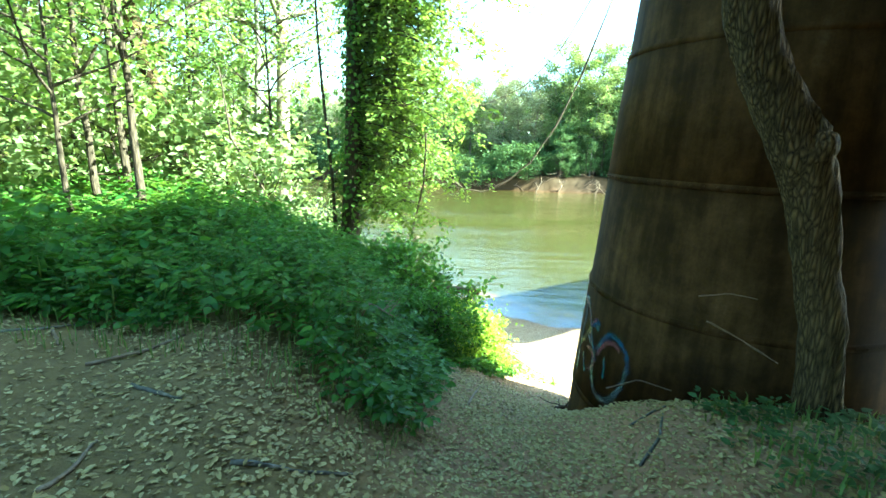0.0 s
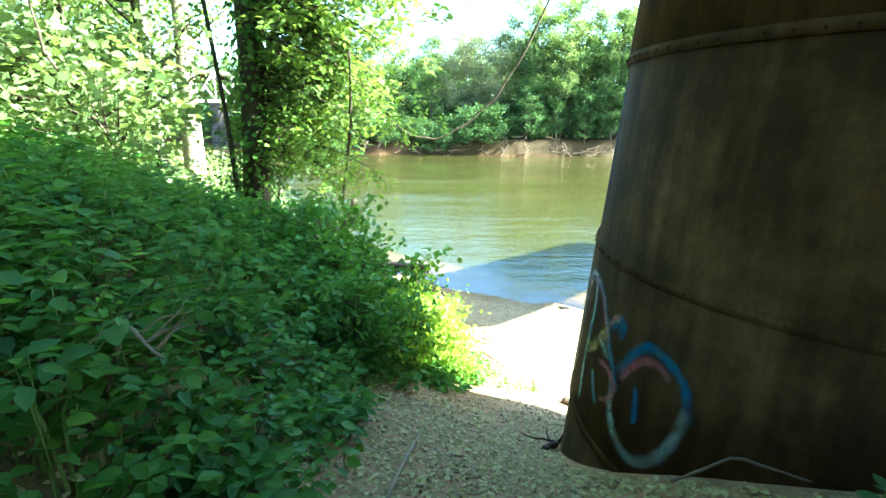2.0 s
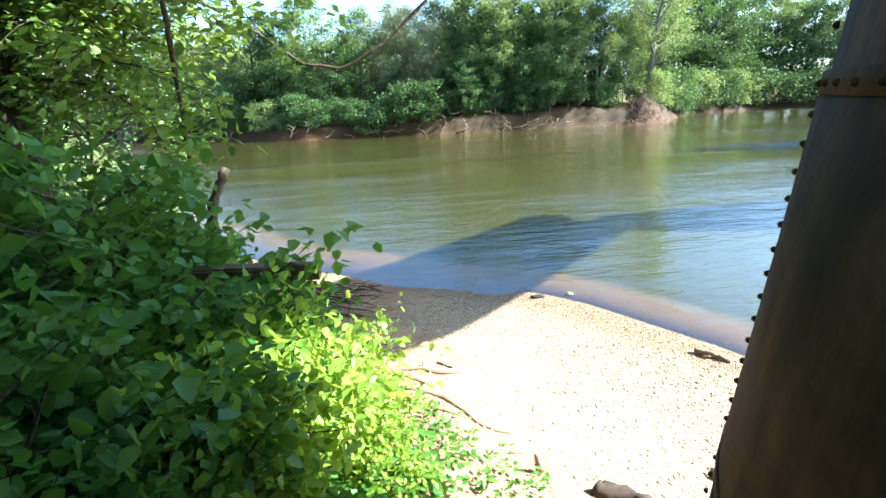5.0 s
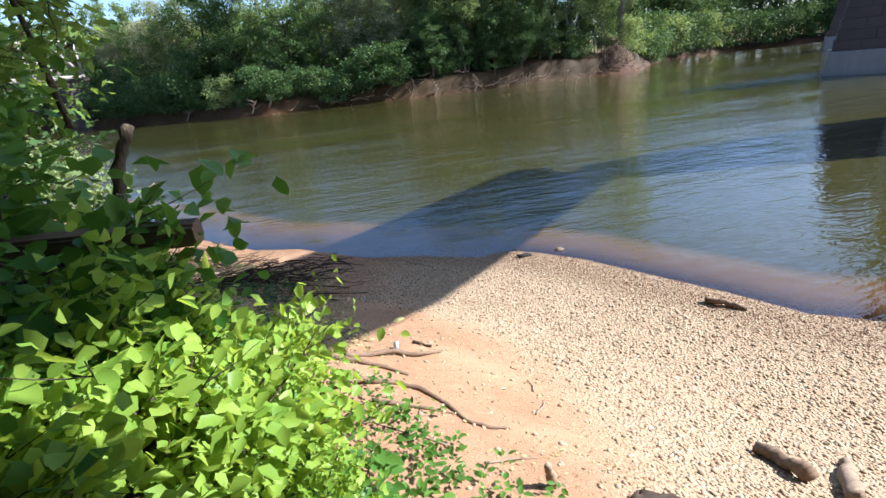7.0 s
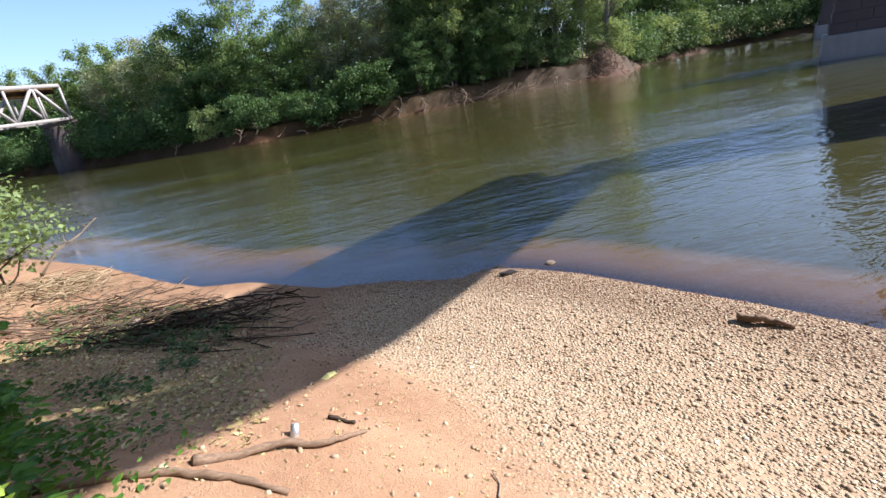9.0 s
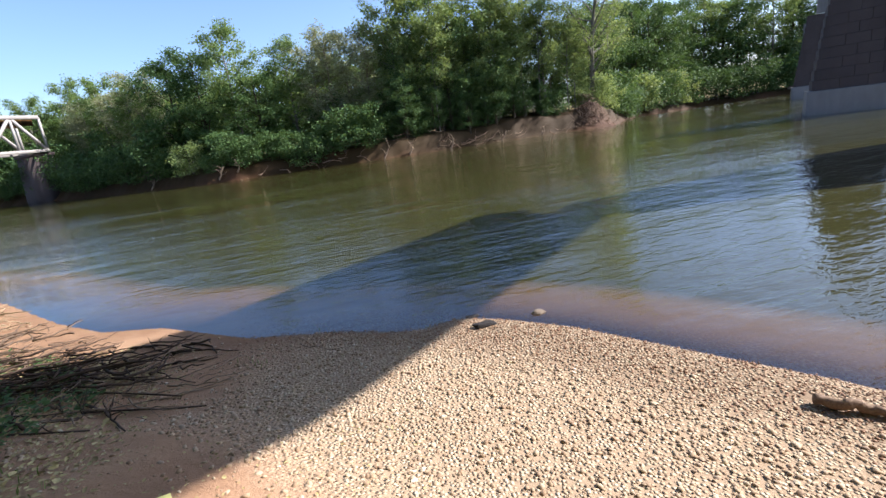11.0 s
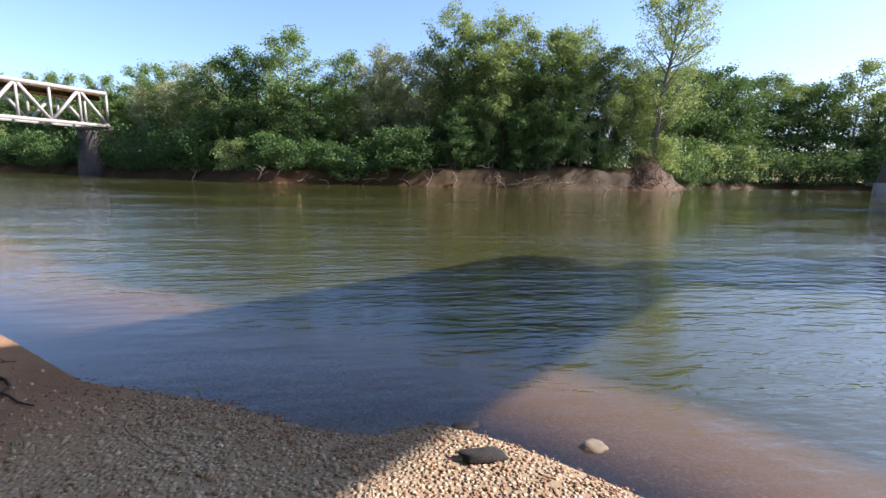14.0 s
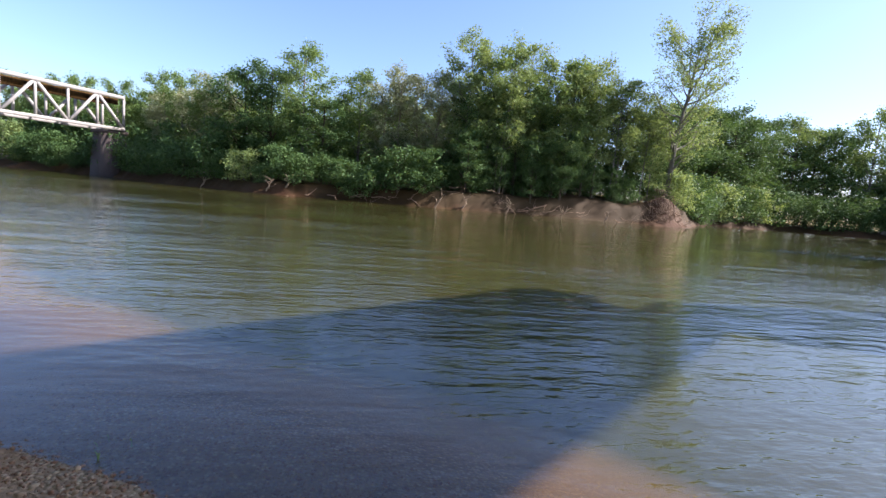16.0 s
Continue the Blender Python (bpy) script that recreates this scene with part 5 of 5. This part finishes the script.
stick("branch", [(-4.3, 10.4, 3.2), (-4.6, 10.7, 4.3), (-5.3, 10.8, 5.4), (-5.5, 10.9, 6.6)], 0.02, 0.012, BARK_DARK, "thin dark arching stem in the thicket", "branch", 19, 6)
stick("dead_weed", [(-2.2, 6.5, 3.6), (-2.0, 6.4, 4.0), (-1.75, 6.2, 3.95)], 0.012, 0.005, DRIFT, "bleached dead weed stem with fine twigs", "stick", 45, 5, 0.6, 9)


def timber():
    bm = bmesh.new()
    bmesh.ops.create_cube(bm, size=1.0)
    bmesh.ops.scale(bm, vec=(1.7, 0.11, 0.095), verts=bm.verts)
    bmesh.ops.subdivide_edges(bm, edges=[e for e in bm.edges if abs(e.verts[0].co.x - e.verts[1].co.x) > 1], cuts=14)
    bmesh.ops.bevel(bm, geom=[e for e in bm.edges if abs(e.verts[0].co.x - e.verts[1].co.x) > 0.05], offset=0.014, segments=2, affect="EDGES")
    r = np.random.default_rng(70)
    for v in bm.verts:
        v.co.y += 0.008 * math.sin(v.co.x * 5) + r.normal() * 0.002
        v.co.z += 0.006 * math.sin(v.co.x * 3.1 + 1) + r.normal() * 0.002
    me = bpy.data.meshes.new("timber_beam")
    bm.to_mesh(me), bm.free()
    me.materials.append(TIMBER)
    ob = new("timber_beam", me)
    ob.matrix_basis = pose(-1.63, 10.36, 2.90, 0, 1, -3)
    return tagged(ob, "old squared timber beam jutting from the bushes", "beam")


timber()


def boulder(name, x, y, size, material, label, seed, up=0.0):
    bm = bmesh.new()
    bmesh.ops.create_icosphere(bm, subdivisions=3, radius=1.0)
    for v in bm.verts:
        k = 1 + 0.35 * noise.noise(v.co * 1.3 + Vector((seed, 0, 0))) + 0.12 * noise.noise(v.co * 4 + Vector((0, seed, 0)))
        v.co = Vector((v.co.x * size[0], v.co.y * size[1], max(-0.6, v.co.z) * size[2])) * k
    me = bpy.data.meshes.new(name)
    bm.to_mesh(me), bm.free()
    me.polygons.foreach_set("use_smooth", np.ones(len(me.polygons), dtype=bool))
    me.materials.append(material)
    ob = new(name, me)
    ob.location = (x, y, up)
    return tagged(ob, label, "rock")


WET_ROCK = stone_material("wet_rock", (0.008, 0.006, 0.005), (0.022, 0.016, 0.012), 20)
PALE_ROCK = stone_material("pale_rock", (0.16, 0.12, 0.08), (0.26, 0.20, 0.14), 18)
boulder("rock", 2.74, 15.56, (0.14, 0.06, 0.035), WET_ROCK, "dark wet rock at the water's edge", 3.0, 0.045)
boulder("rock", 2.72, 15.95, (0.12, 0.06, 0.035), WET_ROCK, "small dark rock just under the water", 5.0, -0.02)
boulder("rock", -2.62, 16.4, (0.13, 0.11, 0.12), PALE_ROCK, "grey rounded stone among the drift sticks", 11.0, 0.30)
boulder("rock", 3.44, 15.62, (0.09, 0.06, 0.045), PALE_ROCK, "pale flat stone in shallow water", 8.0, -0.01)


def can():
    t = thing("drink_can", on_ground(0.02, 12.0, 0.03), "small crumpled silver can lying on the sand", "can")
    s = Soup()
    s.tube([(-0.055, 0, 0), (-0.05, 0, 0), (0.05, 0, 0), (0.056, 0, 0)], [0.026, 0.032, 0.032, 0.025], 16)
    body = build("body", *s.arrays(), plain("can_metal", (0.62, 0.64, 0.68), 0.35, 0.8, 0.15), t, True)
    t.rotation_euler = (0.2, -0.9, 1.2)
    t.scale = (0.8, 0.8, 0.8)
    return body


can()


def wrapper():
    v = [(-0.07, -0.03, 0), (0, -0.035, 0.012), (0.07, -0.02, 0.004), (-0.065, 0.03, 0.006), (0, 0.035, 0.02), (0.075, 0.035, 0.002)]
    v += [(x, y, z - 0.003) for x, y, z in v]
    f = [(0, 1, 4, 3), (1, 2, 5, 4), (9, 10, 7, 6), (10, 11, 8, 7), (0, 3, 9, 6), (2, 8, 11, 5), (0, 6, 7, 1), (1, 7, 8, 2), (3, 4, 10, 9), (4, 5, 11, 10)]
    ob = build("paper_scrap", v, f, plain("yellow_paper", (0.62, 0.56, 0.20), 0.7))
    ob.location = on_ground(0.16, 13.1, 0.008)
    ob.rotation_euler = (0, 0, 0.5)
    return tagged(ob, "pale yellow scrap of paper on the beach", "litter")


wrapper()


def drift_pile(name, seed, count, centre, spread, lo, hi, r0, material, label, pile=0.25, turn=0.4):
    """A heap of criss-cross drift sticks."""
    r = np.random.default_rng(seed)
    s = Soup()
    for _ in range(count):
        x, y = centre[0] + r.normal() * spread[0], centre[1] + r.normal() * spread[1]
        if y < 40 and line_distance(np.array([x]), np.array([y]), SHORE)[0] < 0.1:
            continue
        a = turn + r.normal() * (1.0 if y < 40 else 0.6)
        ln = r.uniform(lo, hi)
        z = float(height(np.array([x]), np.array([y]))[0]) + r.uniform(0.0, pile)
        p = bend(r, (x, y, z), (math.cos(a), math.sin(a), r.normal() * 0.06), ln, 6, 0, 0.26)
        if y < 40:
            rise = np.linspace(0, 1, len(p)) * r.uniform(-0.5, 0.5) * pile + z - float(height(np.array([x]), np.array([y]))[0])
            p[:, 2] = np.maximum(height(p[:, 0], p[:, 1]), -0.02) + np.maximum(rise, 0.008) + 0.01 * r.normal(size=len(p))
        p[:, 2] = np.maximum(p[:, 2], height(p[:, 0], p[:, 1]) + 0.01)
        if y < 40 and line_distance(p[:, 0], p[:, 1], SHORE).min() < 0.2:
            continue
        q = r0 * r.uniform(0.4, 1.3)
        s.tube(p, np.linspace(q, q * 0.35, len(p)), 5)
    return tagged(build(name, *s.arrays(), material, None, True), label, "driftwood", "", "stuff")


drift_pile("drift_sticks", 81, 120, (-2.8, 16.5), (0.8, 0.6), 0.12, 0.6, 0.009, TIMBER, "tangle of dark drift sticks on the muddy shore", 0.10, 0.1)
drift_pile("drift_heap", 85, 190, (-2.3, 16.3), (0.75, 0.5), 0.3, 1.1, 0.014, DRIFT_DARK, "heap of dark wet branches left by the river", 0.22, 0.1)
drift_pile("drift_heap", 86, 200, (-3.9, 17.6), (1.0, 0.6), 0.3, 1.2, 0.013, TIMBER, "heap of brown branches and debris on the shore", 0.25, 0.3)
drift_pile("drift_twigs", 87, 60, (-1.3, 15.7), (0.6, 0.4), 0.3, 0.9, 0.008, DRIFT, "scatter of bleached twigs on shaded mud", 0.08, 0.2)
drift_pile("drift_straw", 82, 420, (-5.3, 20.2), (0.8, 0.6), 0.3, 1.0, 0.012, STRAW, "sunlit heap of straw and drift sticks on the shore", 0.22, -0.6)
stick("drift_branch", [(-6.1, 20.9, 0.3), (-5.7, 21.0, 0.75), (-5.2, 21.3, 1.0), (-4.9, 21.5, 1.25)], 0.03, 0.012, DRIFT, "forked bleached branch rising from the drift heap", "branch", 83, 6, 0.6, 4)
for i, (a, b, c) in enumerate((((-2.6, 16.5), (-1.4, 15.9), (-0.4, 15.3)), ((-1.9, 15.2), (-1.2, 15.4), (-0.1, 15.0)), ((-1.3, 15.6), (-0.9, 15.1), (-0.55, 14.5)), ((-2.3, 15.6), (-1.6, 15.0), (-0.9, 14.8)), ((-1.5, 17.3), (-1.1, 17.0), (-0.75, 16.7)))):
    stick("drift_stick", [a, (a[0] * 0.6 + c[0] * 0.4, a[1] * 0.6 + c[1] * 0.4 + 0.12), b, c], 0.017, 0.006, DRIFT_DARK, "dark forked drift stick on the mud", "driftwood", 84 + i, 6, 0.7, 5, "drift sticks")
drift_pile("far_snags", 88, 60, (14, 60.2), (14, 0.25), 0.8, 2.5, 0.05, ROOT, "bleached snags and roots along the far bank", 0.9, 0.2)


def far_snag(x, y, pts, r0, seed):
    z = float(height(np.array([x]), np.array([y]))[0])
    return stick("snag", [(x + a, y + b, max(0.0, z) + c) for a, b, c in pts], r0, r0 * 0.4, DRIFT, "pale dead snag on the far bank", "snag", seed, 6, 0.6, 5, "far snags")


for i, x in enumerate((21.6, 8.2, 15.5, 11.0, -8.0, -15.5, 26.5, -6.2)):
    far_snag(x, far_point(x, -0.25)[1], [(0, 0, -0.1), (0.3, -0.2, 0.5), (0.9 - 0.3 * i % 1.1, -0.4, 1.1)], 0.09, 90 + i)
drift_pile("point_roots", 98, 150, (33.8, 60.7), (1.1, 0.6), 0.6, 1.8, 0.035, ROOT, "brown tangle of roots on the collapsed mud point", 1.3, 1.9)

# ---- fallen leaves and gravel ----
def litter(name, seed, count, area, density, size, label):
    r = np.random.default_rng(seed)
    x, y = r.uniform(area[0], area[1], count), r.uniform(area[2], area[3], count)
    keep = r.random(count) < density(x, y)
    x, y = x[keep], y[keep]
    n = len(x)
    a = r.uniform(0, 6.28, n)
    pos = np.stack([x, y, height(x, y) + r.uniform(0.003, 0.018, n)], -1)
    way = np.stack([np.cos(a), np.sin(a), r.normal(size=n) * 0.22], -1)
    up = np.stack([r.normal(size=n) * 0.3, r.normal(size=n) * 0.3, np.ones(n)], -1)
    ln = size * r.uniform(0.5, 1.4, n)
    return tagged(build(name, *leaves(pos, way, up, ln, ln * r.uniform(0.4, 0.75, n), 0.3, True), LITTER), label, "leaf litter", "", "stuff")


def path_leaves(x, y):
    d = np.hypot(x - CAISSON[0], y - CAISSON[1])
    worn = step(-2.1, -3.0, x - 0.25 * wobble(x, y, 0.7))
    return (1 - 0.85 * cover(x, y)) * step(1.62, 1.7, d) * (1 - 0.55 * worn) * step(9.6, 7.5, y) * (0.75 + 0.35 * wobble(x, y, 0.5, 3.0))


litter("leaf_litter", 111, 120000, (-6.5, 3.2, 2.6, 9.0), path_leaves, 0.038, "pale dry fallen leaves covering the path")
litter("shore_litter", 113, 24000, (-4.2, -0.2, 11.8, 17.4), lambda x, y: step(0.35, 1.2, line_distance(x, y, SHORE)) * (1 - cover(x, y)) * step(0.15, -0.6, x + 0.25 * (y - 13) + 0.3 * wobble(x, y, 0.6)) * (0.55 + 0.45 * wobble(x, y, 0.5, 2.0)), 0.042, "brown dry leaves strewn over the shore")
litter("beach_chips", 114, 2600, (-1.0, 1.6, 10.0, 14.0), lambda x, y: 0.5 + 0.5 * wobble(x, y, 0.4, 4.0), 0.022, "small bits of leaf and bark on the sand")
litter("bank_litter", 112, 5000, (-4.0, 0.2, 5.0, 11.5), lambda x, y: cover(x, y) * 0.8, 0.055, "brown fallen leaves under the bank plants")


def pebble_shape(seed):
    r = np.random.default_rng(seed)
    bm = bmesh.new()
    bmesh.ops.create_uvsphere(bm, u_segments=5, v_segments=3, radius=1.0)
    bmesh.ops.triangulate(bm, faces=bm.faces[:])
    v = np.array([p.co[:] for p in bm.verts])
    f = np.array([[q.index for q in p.verts] for p in bm.faces])
    bm.free()
    f = f[v[f].mean(1)[:, 2] > -0.6]
    v = v * (1 + 0.14 * r.normal(size=(len(v), 1)))
    return v * np.array([1.0, r.uniform(0.6, 0.85), r.uniform(0.30, 0.48)]), f


SHAPES = [pebble_shape(200 + i) for i in range(6)]


def gravel_density(x, y):
    d = line_distance(x, y, SHORE)
    bar = step(0.05, np.interp(y, [13, 15], [1.0, 0.5]), x + 0.25 * wobble(x, y, 0.5, 7.0) - np.interp(y, [9, 11.3, 12.8, 14.7, 15.3, 16.9], [0.3, 1.0, 0.35, -0.6, -0.35, -0.3]))
    patch = step(-0.2, 0.25, wobble(x, y, 0.7, 5.0)) * step(12.0, 13.0, y) * step(-0.2, -0.8, x) * (x > -3.5)
    path = step(9.9, 9.0, y) * step(6.0, 7.5, y)
    spill = 0.13 + 0.05 * step(0.2, -0.3, x) * step(14.0, 15.0, y)
    bar = bar * (0.78 + 0.42 * wobble(x, y, 0.9, 11.0))
    lone = np.clip(bar + patch * 0.75 + path * 0.7 + spill, 0, 1) * (1 - cover(x, y)) * step(0.0, 0.35, d + 0.12 * wobble(x, y, 0.3, 6.0))
    return lone * (np.hypot(x - CAISSON[0], y - CAISSON[1]) > 1.68)


def wet_density(x, y):
    d = line_distance(x, y, SHORE)
    return step(-1.3, -0.5, d) * step(0.55, 0.1, d) * step(-0.4, 0.6, x) * 0.9


def gravel_field(name, seed, count, area, lo, hi, label, density=gravel_density, material=PEBBLE):
    r = np.random.default_rng(seed)
    x, y = r.uniform(area[0], area[1], count), r.uniform(area[2], area[3], count)
    keep = r.random(count) < density(x, y)
    x, y = x[keep], y[keep]
    z = height(x, y)
    size = lo + (hi - lo) * r.random(len(x)) ** 2.6
    a = r.uniform(0, 6.28, len(x))
    which = r.integers(0, len(SHAPES), len(x))
    s = Soup()
    for k, (v, f) in enumerate(SHAPES):
        m = np.where(which == k)[0]
        c, sn = np.cos(a[m]), np.sin(a[m])
        q = v[None] * size[m][:, None, None]
        tilt = r.normal(size=(len(m), 2)) * 0.25
        zz = q[..., 2] + tilt[:, :1] * q[..., 0] + tilt[:, 1:] * q[..., 1]
        w = np.stack([q[..., 0] * c[:, None] - q[..., 1] * sn[:, None] + x[m][:, None], q[..., 0] * sn[:, None] + q[..., 1] * c[:, None] + y[m][:, None],
                      zz + (z[m] + size[m] * 0.14)[:, None]], -1)
        s.put(w.reshape(-1, 3), (f[None] + (np.arange(len(m)) * len(v))[:, None, None]).reshape(-1, 3))
    return tagged(build(name, *s.arrays(), material, None, True), label, "gravel", "", "stuff")


gravel_field("gravel", 121, 46000, (-3.2, 5.2, 6.8, 17.2), 0.008, 0.030, "pale tan river gravel on the beach")
gravel_field("shore_gravel", 122, 60000, (-0.5, 6.5, 10.5, 18.4), 0.007, 0.019, "reddish wet gravel along the waterline", wet_density, PEBBLE_WET)
r = np.random.default_rng(131)
stones = []
for i, (v, f) in enumerate(SHAPES):
    tone = pebble_material("stone_tone", *[[(0.44, 0.34, 0.22), (0.52, 0.44, 0.31)], [(0.34, 0.24, 0.15), (0.42, 0.32, 0.21)], [(0.53, 0.46, 0.34), (0.48, 0.38, 0.25)]][i % 3])
    me = bpy.data.meshes.new("pebble")
    me.from_pydata([tuple(p) for p in v], [], [tuple(map(int, q)) for q in f])
    me.materials.append(tone)
    stones.append(me)
made = 0
while made < 290:
    x, y = r.uniform(-2.8, 4.2), r.uniform(8.6, 15.9)
    if r.random() > gravel_density(np.array([x]), np.array([y]))[0]:
        continue
    q = r.uniform(0.016, 0.028)
    ob = new("pebble", stones[made % len(stones)])
    ob.parent = ground
    ob.matrix_basis = Matrix.Translation(on_ground(x, y, q * 0.2)) @ Euler((r.normal() * 0.2, r.normal() * 0.2, r.uniform(0, 6.28))).to_matrix().to_4x4() @ Matrix.Diagonal((q, q, q, 1))
    made += 1
